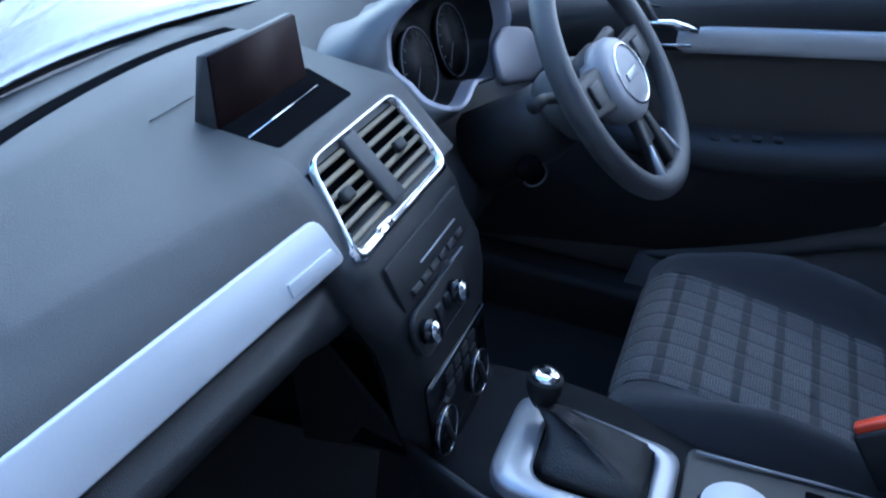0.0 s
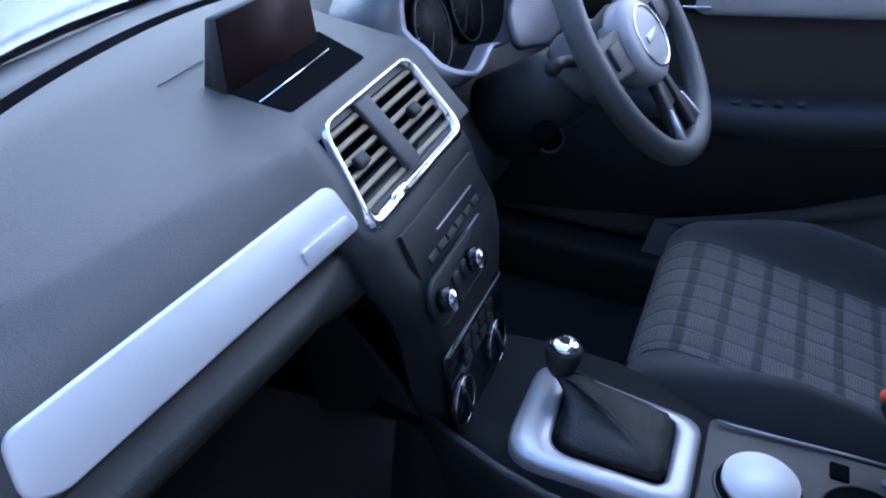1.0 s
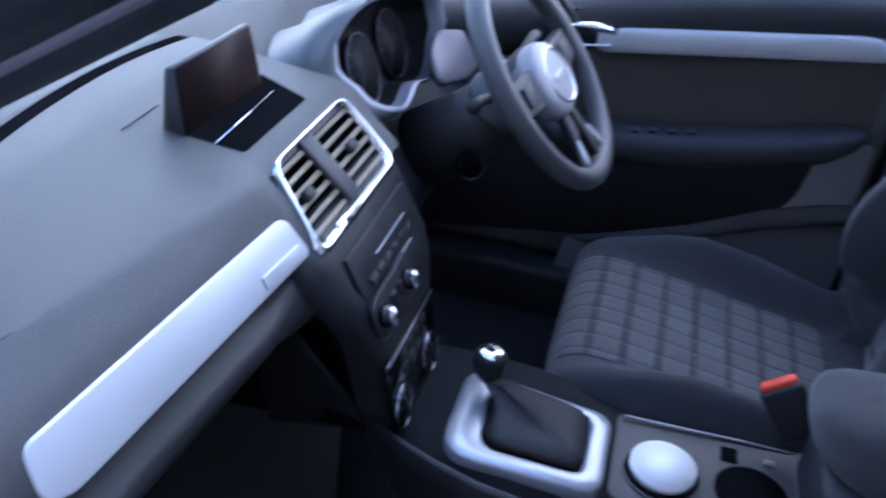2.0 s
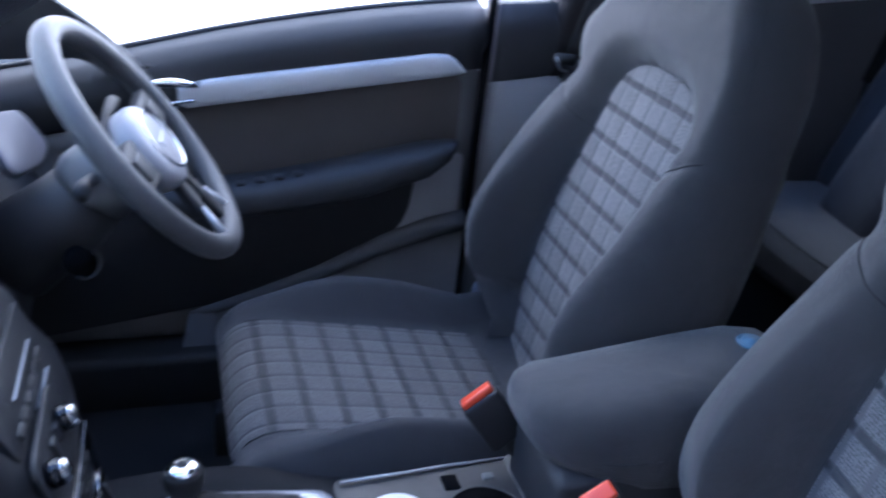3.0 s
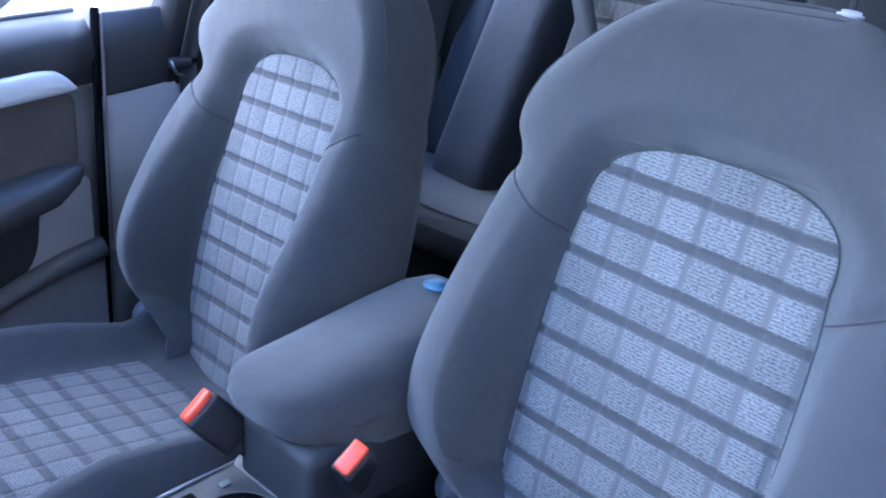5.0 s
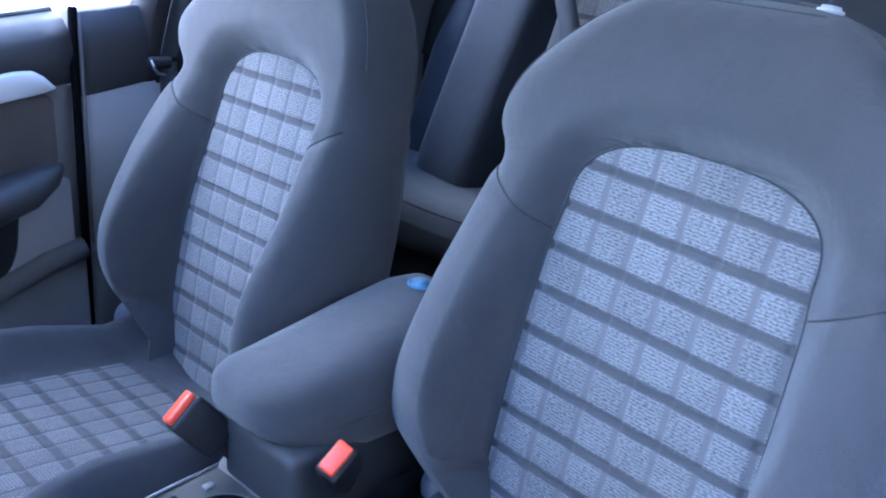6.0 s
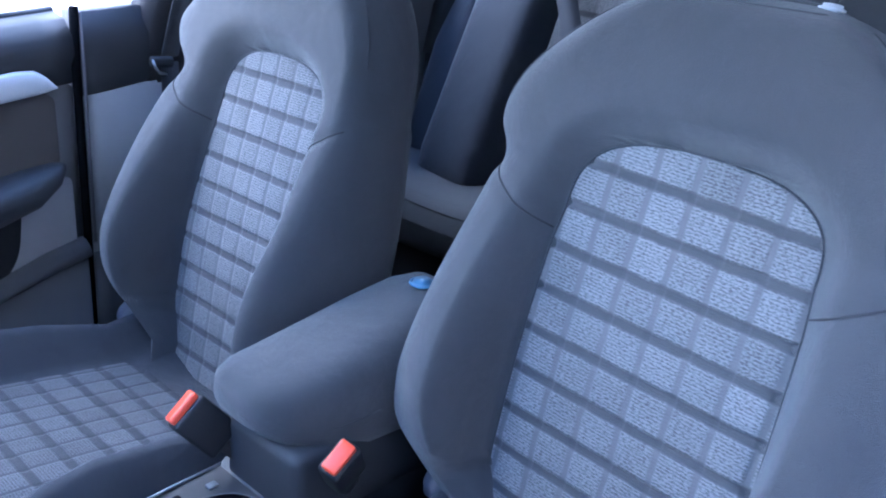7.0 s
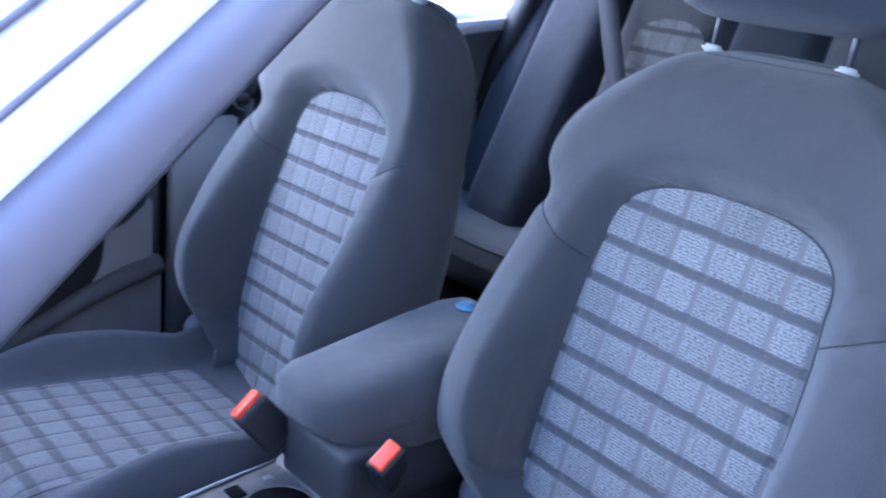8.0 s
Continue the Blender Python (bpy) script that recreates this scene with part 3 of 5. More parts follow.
place = frame_at((-0.555, 0.034, 0.978), (0.4, -0.036, 0), (0, 0.03, 0.055))
part("trim_strip", plate(outline, 0.012, place, 0.003), ALU, dash, "satin aluminium trim strip")

part("strip_badge", plate(rounded([(0.318, -0.036), (0.398, -0.036), (0.40, -0.052), (0.318, -0.052)], 0.003), 0.004, place @ Matrix.Translation((0, 0, 0.003)), 0.001), ALU, dash, "small plain silver badge bar")
part("embossed_mark", box((-0.47, 0.105, 1.0085), (0.03, 0.005, 0.0015), 0.0005), PLASTIC, dash)

# long seam across the dash pad
part("pad_seam", tube([(-0.126 + 0.0104 * k, 0.2212 + 0.0001 * k, 1.0262) for k in range(9)], 0.0008, 6), PLASTIC_MID, dash)

# centre vents
vents = thing("centre_air_vents", (0, 0.02, 0.93), "pair of slatted air vents in a chrome frame", "air vent")
place = frame_at((0, 0.01, 0.96), (1, 0, 0), (0, 0.065, 0.06))
corner = [(-0.083, 0.051), (0.14, 0.052), (0.130, -0.055), (-0.128, -0.054)]
inner = rounded(corner, 0.022)
outer = rounded([(-0.089, 0.055), (0.145, 0.057), (0.138, -0.067), (-0.139, -0.070)], 0.024)
part("vent_frame", loft([[place @ Vector((x, y, h)) for x, y in o] for o, h in ((outer, -0.03), (outer, 0.006), ([(0.5 * (a[0] + b[0]), 0.5 * (a[1] + b[1])) for a, b in zip(inner, outer)], 0.010), (inner, 0.006), (inner, -0.024))], cap=False), CHROME, vents, "chrome frame")
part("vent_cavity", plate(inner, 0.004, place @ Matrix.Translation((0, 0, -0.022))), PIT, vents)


part("divider", moved(box((0.004, 0, 0.002), (0.034, 0.1, 0.010), 0.003), place), PLASTIC_GREY, vents)
for side, (x0, x1) in (("l", (-0.128, -0.014)), ("r", (0.022, 0.134))):
    for k in range(6):
        y = -0.044 + 0.0165 * k
        cut = 0.43 * max(0, y + 0.05)
        a, b2 = (x0 + cut, x1) if side == "l" else (x0, x1)
        part("slat", moved(box(((a + b2) / 2, y, -0.001), (b2 - a, 0.0072, 0.0045), 0.0014, turn=(-24, 0, 0)), place), SLAT, vents)
    part("vent_wheel", moved(box(((x0 + x1) / 2, -0.002, 0.004), (0.024, 0.016, 0.010), 0.003), place), PLASTIC, vents)
part("thumb_wheel", moved(box((-0.06, -0.058, 0.006), (0.035, 0.012, 0.008), 0.002), place), CHROME, vents)

# pop-up display in its recess
display = thing("pop_up_display", (0, 0.13, 1.01), "raised pop-up display screen with dark glass", "display screen")
tilt = frame_at((0.005, 0.155, 1.008), (1, -0.02, 0), (0, 0.016, 0.085))
def screen_block(x0, x1, x0t, x1t, h0, h1, front, back):
    """A block of the display: its foot and top edges between front and back."""
    rings = []
    for h, xa, xb in ((h0, x0, x1), (h0 + 0.002, x0, x1), (h1 - 0.002, x0t, x1t), (h1, x0t, x1t)):
        d = 0.001 if h in (h0, h1) else 0.0
        rings.append([tilt @ Vector(p) for p in ((xa + d, h, front - d), (xb - d, h, front - d), (xb - d, h, back * (1 - 7 * max(0.0, h)) + d), (xa + d, h, back * (1 - 7 * max(0.0, h)) + d))])
    b = loft(rings)
    return b


part("casing", screen_block(-0.099, 0.101, -0.086, 0.101, -0.004, 0.090, -0.001, -0.032), DASH, display)
part("screen", screen_block(-0.0955, 0.0995, -0.0835, 0.0995, -0.006, 0.0885, 0.003, -0.0015), SCREEN, display, "dark reflective glass")
recess = thing("display_recess", (0, 0.12, 1.0), "recess below the pop-up display, its inner shade a painted dark plate", "recess")
# flat plate; the shade inside the recess is its black colour
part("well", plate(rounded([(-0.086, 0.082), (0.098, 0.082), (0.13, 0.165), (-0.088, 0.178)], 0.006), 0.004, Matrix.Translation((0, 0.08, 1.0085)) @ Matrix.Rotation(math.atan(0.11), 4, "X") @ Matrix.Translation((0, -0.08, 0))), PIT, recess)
part("lip", tube([(-0.09, 0.118, 1.0145), (0.085, 0.125, 1.015)], 0.0013, 6), CHROME, recess, "thin chrome lip")

# ---- centre stack ----
stack = thing("centre_stack", (0, -0.06, 0.66), "dark grey centre stack with radio and climate controls", "centre console")
def stack_taper(z):
    return float(np.interp(z, [0.63, 0.70, 0.78, 0.84, 0.88], [0.64, 0.67, 0.76, 0.91, 1.0]))


SP = [(0.0, 0.935), (-0.035, 0.922), (-0.054, 0.90), (-0.072, 0.865), (-0.098, 0.835), (-0.112, 0.80), (-0.119, 0.76), (-0.124, 0.715), (-0.132, 0.67), (-0.15, 0.63), (0.05, 0.60), (0.05, 0.9)]
rings = []
for x, k in ((-0.165, 0.0), (-0.16, 0.6), (-0.145, 0.9), (-0.12, 1.0), (0.0, 1.05), (0.12, 1.0), (0.145, 0.9), (0.16, 0.6), (0.165, 0.0)):
    rings.append([(x * stack_taper(z), y + 0.05 * (1 - k) if y < 0 else y, z) for y, z in SP])
part("stack_body", loft(rings), LOWER, stack)


# black sheet added over the flank, standing for the footwell's shade
side = [(y + 0.05 if y < 0 else y, z) for y, z in SP[3:10]] + [(0.30, 0.60), (0.30, 0.84)]
part("flank_shade", loft([[(-0.165 * stack_taper(z) - d, y, z) for y, z in side] for d in (-0.001, 0.002)]), PIT, stack, "added black sheet for the footwell shade on the stack's flank")


def on_stack(x, z):
    ys, zs = [p[0] for p in SP[:10]], [p[1] for p in SP[:10]]
    y = float(np.interp(-z, [-v for v in zs], ys))
    y2 = float(np.interp(-(z - 0.01), [-v for v in zs], ys))
    return frame_at((x, y - 0.003, z), (1, 0, 0), (0, y - y2, 0.01))


part("radio_panel", moved(box((0, 0, 0.0), (0.225, 0.058, 0.0075), 0.0008), on_stack(0.005, 0.874)), LOWER, stack)
part("disc_slot", moved(box((0.02, 0, 0.003), (0.115, 0.0022, 0.006), 0.0006), on_stack(0.0, 0.872)), SILVER, stack, "thin silver slot lip")
part("button_row", moved(box((0.02, 0, 0.003), (0.075, 0.0018, 0.006), 0.0005), on_stack(0.0, 0.846)), SILVER, stack)
for k in range(6):
    part("key", moved(box((-0.07 + 0.028 * k, 0.0, 0.004), (0.024, 0.009, 0.004), 0.0015), on_stack(0.0, 0.857)), UNDER, stack)
out = rounded([(-0.128, 0.028), (0.03, 0.028), (0.03, -0.028), (-0.128, -0.028)], 0.026, 8)
cap_at = on_stack(0.0, 0.826)
panel = part("radio_capsule", moved(plate(out, 0.006, None, 0.002), cap_at @ Matrix.Translation((0, 0, 0.006))), LOWER, stack, "dark capsule holding the knobs")
part("capsule_edge", tube([cap_at @ Vector((x, y, 0.006)) for x, y in out], 0.0006, 6, loop=True), PLASTIC_MID, panel)
for x in (-0.107, -0.018):
    knob_ = part("radio_knob", moved(disc((x, 0.002, 0.014), 0.0145, 0.020, bevel=0.004), cap_at), GLOSS_BLACK, stack, "black knob with a silver face")
    part("knob_face", moved(disc((x, 0.002, 0.0235), 0.0125, 0.006, bevel=0.002), cap_at), CHROME, knob_)
for x in (-0.035, -0.062):
    part("key", moved(box((x, 0, 0.008), (0.016, 0.02, 0.005), 0.002), cap_at), PLASTIC, stack)
low_at = on_stack(-0.018, 0.70)
part("lower_panel", moved(box((0, 0, 0.0), (0.198, 0.11, 0.010), 0.006), low_at), GLOSS_BLACK, stack)
part("panel_edge", tube([low_at @ Vector((x, 0.056, 0.006)) for x in (-0.096, 0.0, 0.094)], 0.0008, 6), SILVER, stack)
for x in (-0.075, 0.048):
    dm = low_at @ Matrix.Translation((x, -0.022, 0))
    dial = part("climate_dial", moved(disc((0, 0, 0.006), 0.0305, 0.012, bevel=0.003), dm), GLOSS_BLACK, stack, "black dial with a chrome ring")
    ring = [dm @ Vector((0.0315 * math.cos(w), 0.0315 * math.sin(w), 0.011)) for w in np.linspace(0, 2 * math.pi, 28, endpoint=False)]
    part("dial_ring", tube(ring, 0.0010, 6, loop=True), CHROME, dial)
    part("dial_grip", moved(box((0, 0, 0.014), (0.007, 0.046, 0.006), 0.002, turn=(0, 0, 20)), dm), PLASTIC, dial)
for k in range(8):
    part("climate_key", moved(box((-0.04 + 0.027 * (k % 4), 0.038 - 0.022 * (k // 4), 0.006), (0.021, 0.015, 0.003), 0.001), low_at), UNDER, stack)

# ---- steering wheel and column ----
wheel = thing("steering_wheel", (0.382, -0.205, 1.0), "leather-rimmed three-spoke steering wheel", "steering wheel")
WR = 0.183
wp = frame_at((0.382, -0.205, 1.001), (1, -0.06, 0), (0, 0.625, 0.78))
rim = [wp @ Vector((WR * math.cos(w), WR * math.sin(w), 0)) for w in np.linspace(0, 2 * math.pi, 64, endpoint=False)]
part("rim", tube(rim, 0.0178, 14, loop=True), LEATHER, wheel)
hub = [[wp @ Vector((r * math.cos(w) * 1.15, r * math.sin(w) * 0.98 - 0.014, h)) for w in np.linspace(0, 2 * math.pi, 40, endpoint=False)] for r, h in ((0.060, -0.03), (0.066, -0.012), (0.066, 0.002), (0.061, 0.011), (0.050, 0.0165), (0.03, 0.019), (0.008, 0.0195))]
part("airbag_hub", loft(hub), HUB, wheel)
part("boss", tube([wp @ Vector((0, -0.008, -0.02)), wp @ Vector((0, -0.008, -0.055))], [0.062, 0.05], 24), PLASTIC, wheel)
part("column_collar", tube([wp @ Vector((0, -0.008, -0.05)), wp @ Vector((0, -0.008, -0.056)), wp @ Vector((0, -0.01, -0.10)), wp @ Vector((0, -0.012, -0.106))], [0.054, 0.058, 0.060, 0.056], 24), COLLAR, wheel)
part("column_shroud", tube([wp @ Vector((0, -0.012, -0.10)), wp @ Vector((0, -0.02, -0.15)), wp @ Vector((0, -0.02, -0.26))], [0.054, 0.062, 0.072], 20), PLASTIC, wheel)
part("ignition_barrel", disc((0.318, -0.112, 0.846), 0.021, 0.03, (-0.8, -0.6, 0.1), bevel=0.004), PIT, wheel)
ring = [Vector((0.304, -0.122, 0.848)) + 0.020 * (Vector((0.6, -0.8, 0)) * math.cos(w) + Vector((0.08, 0.06, 0.99)) * math.sin(w)) for w in np.linspace(0, 2 * math.pi, 28, endpoint=False)]
part("barrel_ring", tube(ring[17:] + ring[:5], 0.0022, 8), PLASTIC_MID, wheel)
for sx in (-1, 1):
    part("spoke", moved(plate(rounded([(0.06 * sx, 0.028), (0.172 * sx, 0.030), (0.176 * sx, -0.022), (0.06 * sx, -0.04)][::sx], 0.008), 0.018, bevel=0.004), wp @ Matrix.Translation((0, 0, 0.004))), PLASTIC, wheel)
    part("spoke_switch", moved(box((0.115 * sx, 0.0, 0.006), (0.04, 0.034, 0.008), 0.003), wp), PLASTIC_MID, wheel)
    part("lower_spoke", moved(plate(rounded([(0.012 * sx, -0.07), (0.030 * sx, -0.07), (0.055 * sx, -0.172), (0.022 * sx, -0.180)][::-sx], 0.005), 0.014, bevel=0.004), wp @ Matrix.Translation((0, 0, 0.004))), PLASTIC, wheel)
    part("spoke_trim", tube([wp @ Vector(p) for p in ((0.036 * sx, -0.115, 0.004), (0.05 * sx, -0.150, 0.004), (0.054 * sx, -0.168, 0.004), (0.02 * sx, -0.173, 0.004))], [0.003, 0.006, 0.0085, 0.005], 10), SILVER, wheel, "satin silver spoke trim")
part("lower_web", moved(plate(rounded([(-0.03, -0.06), (0.03, -0.06), (0.03, -0.12), (-0.03, -0.12)], 0.01), 0.01, bevel=0.003), wp @ Matrix.Translation((0, 0, -0.002))), PLASTIC, wheel)
ring = [wp @ Vector((0.046 * math.cos(w) * 1.12 + 0.004, 0.046 * math.sin(w) - 0.014, 0.0178)) for w in np.linspace(0, 2 * math.pi, 44, endpoint=False)]
part("hub_ring", tube(ring, 0.0022, 6, loop=True), CHROME, wheel)
part("badge", moved(box((0, -0.014, 0.020), (0.05, 0.012, 0.003), 0.0012), wp), SILVER, wheel, "plain silver badge")
for sx, nm in ((-1, "stalk"), (1, "stalk")):
    part(nm, tube([wp @ Vector((0.05 * sx, 0.01, -0.075)), wp @ Vector((0.13 * sx, 0.03, -0.06)), wp @ Vector((0.185 * sx, 0.035, -0.05))], [0.009, 0.008, 0.011], 10), PLASTIC, wheel)

# ---- instrument cluster ----
cluster = thing("instrument_cluster", (0.385, 0.05, 0.93), "hooded instrument cluster with two round dials", "instrument cluster")
cp = frame_at((0.385, 0.03, 0.99), (1, 0, 0), (0, 0.35, 0.93))


def hood_ring(grow, depth, near=1.0, lift=1.0):
    out = []
    for w in np.linspace(0, 2 * math.pi, 64, endpoint=False):
        c, s_ = math.cos(w), math.sin(w)
        x = 0.175 * (abs(c) ** 0.75) * (1 if c > 0 else -1)
        if c < 0 and grow < 1.06:
            x *= 0.85
        y = 0.088 * (abs(s_) ** 0.8) * (1 if s_ > 0 else -1)
        if s_ < 0:
            y *= 0.85 - 0.25 * math.exp(-((x / 0.05) ** 2))
        else:
            y *= lift * (1.0 - 0.12 * math.exp(-((x / 0.04) ** 2)))
        grow_here = grow + (1.0 - grow) * 0.7 * min(1.0, max(0.0, y / 0.06)) if 0.84 < grow < 1.0 else grow
        back = 0.075 * min(1.0, max(0.0, -x / 0.13)) * min(1.0, max(0.0, (y + 0.055) / 0.08))
        out.append(cp @ Vector((x * grow_here, y * grow_here, depth + near * ((0.05 if y > 0 else 0.45) * max(y, -0.03) - back))))
    return out


part("hood", loft([hood_ring(1.04, 0.021, 1.0, 1.22), hood_ring(1.09, 0.008, 1.0, 1.20), hood_ring(1.15, -0.05, 0.6, 1.10), hood_ring(1.16, -0.14, 0.2, 0.92), hood_ring(1.0, -0.28, 0.0)], cap=False), HOOD, cluster)
part("hood_rim", loft([hood_ring(0.925, -0.006, 1.0, 1.22), hood_ring(0.94, 0.013, 1.0, 1.22), hood_ring(0.985, 0.024, 1.0, 1.22), hood_ring(1.045, 0.0205, 1.0, 1.22)], cap=False), RIM_LILAC, cluster, "satin lilac-grey rim")
part("binnacle", loft([hood_ring(0.93, -0.004, 1.0, 1.22), hood_ring(0.88, -0.035, 0.75, 1.18), hood_ring(0.80, -0.060, 0.1), hood_ring(0.3, -0.062, 0.0), hood_ring(0.01, -0.062, 0.0)], cap=False), DIAL, cluster)
part("surround_plate", plate(rounded([(-0.09, -0.025), (0.02, -0.036), (0.10, -0.02), (0.10, 0.05), (0.0, 0.066), (-0.07, 0.035)], 0.025), 0.012, frame_at((0.505, -0.03, 0.945), (1, -0.15, -0.12), (0, 0.45, 0.6)), 0.006), RIM_DARK, cluster, "satin lilac-grey panel below the dials")
for sx, mid in ((-1, -0.064), (1, 0.078)):
    dial = part("dial", moved(disc((mid, 0.002, -0.054), 0.058, 0.006, sides=40), cp), DIAL, cluster)
    ring = [cp @ Vector((mid + 0.059 * math.cos(w), 0.002 + 0.059 * math.sin(w), -0.049)) for w in np.linspace(0, 2 * math.pi, 40, endpoint=False)]
    part("dial_ring", tube(ring, 0.0011, 6, loop=True), RIM_DARK, dial)
    marks = None
    for w in np.linspace(-0.7, math.pi + 0.7, 13):
        marks = box((mid + 0.049 * math.cos(w), 0.002 + 0.049 * math.sin(w), -0.0505), (0.009, 0.0018, 0.0012), 0.0, turn=(0, 0, math.degrees(w)), bm=marks)
    part("dial_scale", moved(marks, cp), LOWER, dial)
    part("needle", moved(box((mid - 0.018, -0.018, -0.050), (0.05, 0.003, 0.002), 0.0005, turn=(0, 0, 45)), cp), LOWER, dial)

# ---- tunnel console, gear lever ----
console = thing("tunnel_console", (0, -0.4, 0.3), "black tunnel console with cup holders", "centre console")
CS = [(-0.12, 0.30), (-0.118, 0.52), (-0.108, 0.60), (-0.095, 0.622), (-0.06, 0.628), (0.06, 0.628), (0.095, 0.622), (0.108, 0.60), (0.118, 0.52), (0.12, 0.30)]
rings = []
for y, dz, k in ((-0.06, 0.02, 1.0), (-0.13, 0.012, 1.12), (-0.22, 0.005, 1.3), (-0.3, 0.0, 1.3), (-0.45, -0.022, 1.2), (-0.6, -0.03, 1.0), (-0.72, -0.03, 1.0), (-1.05, -0.04, 1.0)):
    rings.append([(x * k, y, z + (dz if z > 0.4 else 0)) for x, z in CS])
part("console_body", loft(rings), FOOT, console)
cheek = [(-0.104, -0.095, 0.652), (-0.128, -0.15, 0.652), (-0.148, -0.21, 0.648), (-0.160, -0.27, 0.643), (-0.163, -0.34, 0.636), (-0.155, -0.42, 0.622)]
part("console_cheek", loft([[(x, y, z), (x - 0.006, y - 0.002, z - 0.006), (x - 0.008, y - 0.003, z - 0.03), (x - 0.004, y, 0.40), (x + 0.02, y, 0.40), (x + 0.016, y + 0.003, z - 0.02), (x + 0.007, y + 0.002, z - 0.003)] for x, y, z in cheek]), LOWER, console, "raised cheek along the console's edge")
sp = frame_at((-0.012, -0.315, 0.634), (1, 0, 0), (0, 1, 0.06))
outer = rounded([(-0.112, 0.115), (0.075, 0.115), (0.057, -0.108), (-0.100, -0.108)], [0.05, 0.04, 0.03, 0.03])
inner = rounded([(-0.080, 0.064), (0.057, 0.072), (0.037, -0.078), (-0.074, -0.078)], [0.03, 0.025, 0.018, 0.018])
steps = [(outer, -0.02), (outer, 0.001), (inset(outer, 0.004), 0.005), (inset(inner, -0.006), 0.0055), (inner, 0.003), (inner, -0.015)]
part("gear_surround", loft([[sp @ Vector((x, y, h)) for x, y in o] for o, h in steps], cap=False), SILVER, console, "silver gear-lever surround")
gear = thing("gear_lever", (0.0, -0.27, 0.63), "manual gear lever with a leather boot and chrome-topped knob", "gear lever")
rings = []
for k, (s_, h) in enumerate(((0.98, 0.0), (0.92, 0.008), (0.74, 0.014), (0.55, 0.021), (0.32, 0.03), (0.18, 0.04))):
    cx = Vector((0.008, -0.0, 0)).lerp(Vector((0.022, 0.075, 0)), k / 5)
    rings.append([sp @ Vector((x * s_ + cx.x + 0.002 * math.sin(5 * k + 3 * i), y * s_ + cx.y * (1 - s_) * 1.2 + 0.003 * math.sin(4 * k + 2 * i), h)) for i, (x, y) in enumerate(inner)])
part("boot", loft(rings), BOOT, gear)
kx, ky = 0.017, -0.235
part("shaft", tube([(kx, ky - 0.005, 0.67), (kx, ky, 0.70)], 0.010, 12), CHROME, gear)
knob = [[(kx + r * math.cos(w), ky + r * 1.05 * math.sin(w), z) for w in np.linspace(0, 2 * math.pi, 24, endpoint=False)] for r, z in ((0.012, 0.668), (0.018, 0.68), (0.0225, 0.695), (0.0230, 0.708), (0.021, 0.7155))]
part("knob", loft(knob), BOOT, gear)
dome = [[(kx + r * math.cos(w), ky + r * math.sin(w), z) for w in np.linspace(0, 2 * math.pi, 28, endpoint=False)] for r, z in ((0.0200, 0.7135), (0.0198, 0.7175), (0.0170, 0.7205), (0.011, 0.7225), (0.004, 0.7232))]
part("knob_cap", loft(dome), CHROME, gear, "chrome cap")
part("shift_plate", disc((kx, ky, 0.7238), 0.006, 0.0016, sides=20, bevel=0.0004), PLASTIC_MID, gear)
# cup holders with a white tub, handbrake switch plate
part("tray", moved(plate(rounded([(-0.09, -0.43), (0.085, -0.43), (0.085, -0.70), (-0.09, -0.70)], 0.02), 0.006, bevel=0.002), Matrix.Translation((0, 0, 0.611))), TRAY, console)
for cx_, cy_ in ((-0.024, -0.50), (-0.021, -0.622)):
    # no hole: a black disc paints the shade inside the holder
    part("cup_holder", disc((cx_, cy_, 0.6105), 0.052, 0.006, bevel=0.001), PIT, console, "cup holder as a flat black disc, its inner shade painted")
    part("cup_rim", tube([(cx_ + 0.053 * math.cos(w), cy_ + 0.053 * math.sin(w), 0.6125) for w in np.linspace(0, 2 * math.pi, 36, endpoint=False)], 0.0022, 8, loop=True), TRAY, console)
part("socket", box((0.048, -0.592, 0.611), (0.030, 0.024, 0.006), 0.003), PIT, console)
part("tray_chip", box((0.050, -0.648, 0.6125), (0.012, 0.016, 0.005), 0.002), COLLAR, console)
part("tray_edge", tube([(0.070, -0.44, 0.6165), (0.074, -0.52, 0.616), (0.080, -0.60, 0.6145), (0.084, -0.69, 0.612)], 0.0022, 8), SILVER, console, "thin silver tray edge")
part("tray_ramp", loft([[(x, y, z) for x in np.linspace(-0.085, 0.085, 9)] for y, z in ((-0.675, 0.606), (-0.685, 0.613), (-0.70, 0.622), (-0.715, 0.634), (-0.74, 0.60))], closed=False), PLASTIC_GREY, console)
tub = thing("white_tub", (-0.018, -0.50, 0.612), "small round white tub standing in the cup holder", "tub")
part("tub_body", disc((-0.018, -0.50, 0.618), 0.046, 0.02, bevel=0.004), WHITE, tub)
# folding armrest between the seats
rings = []
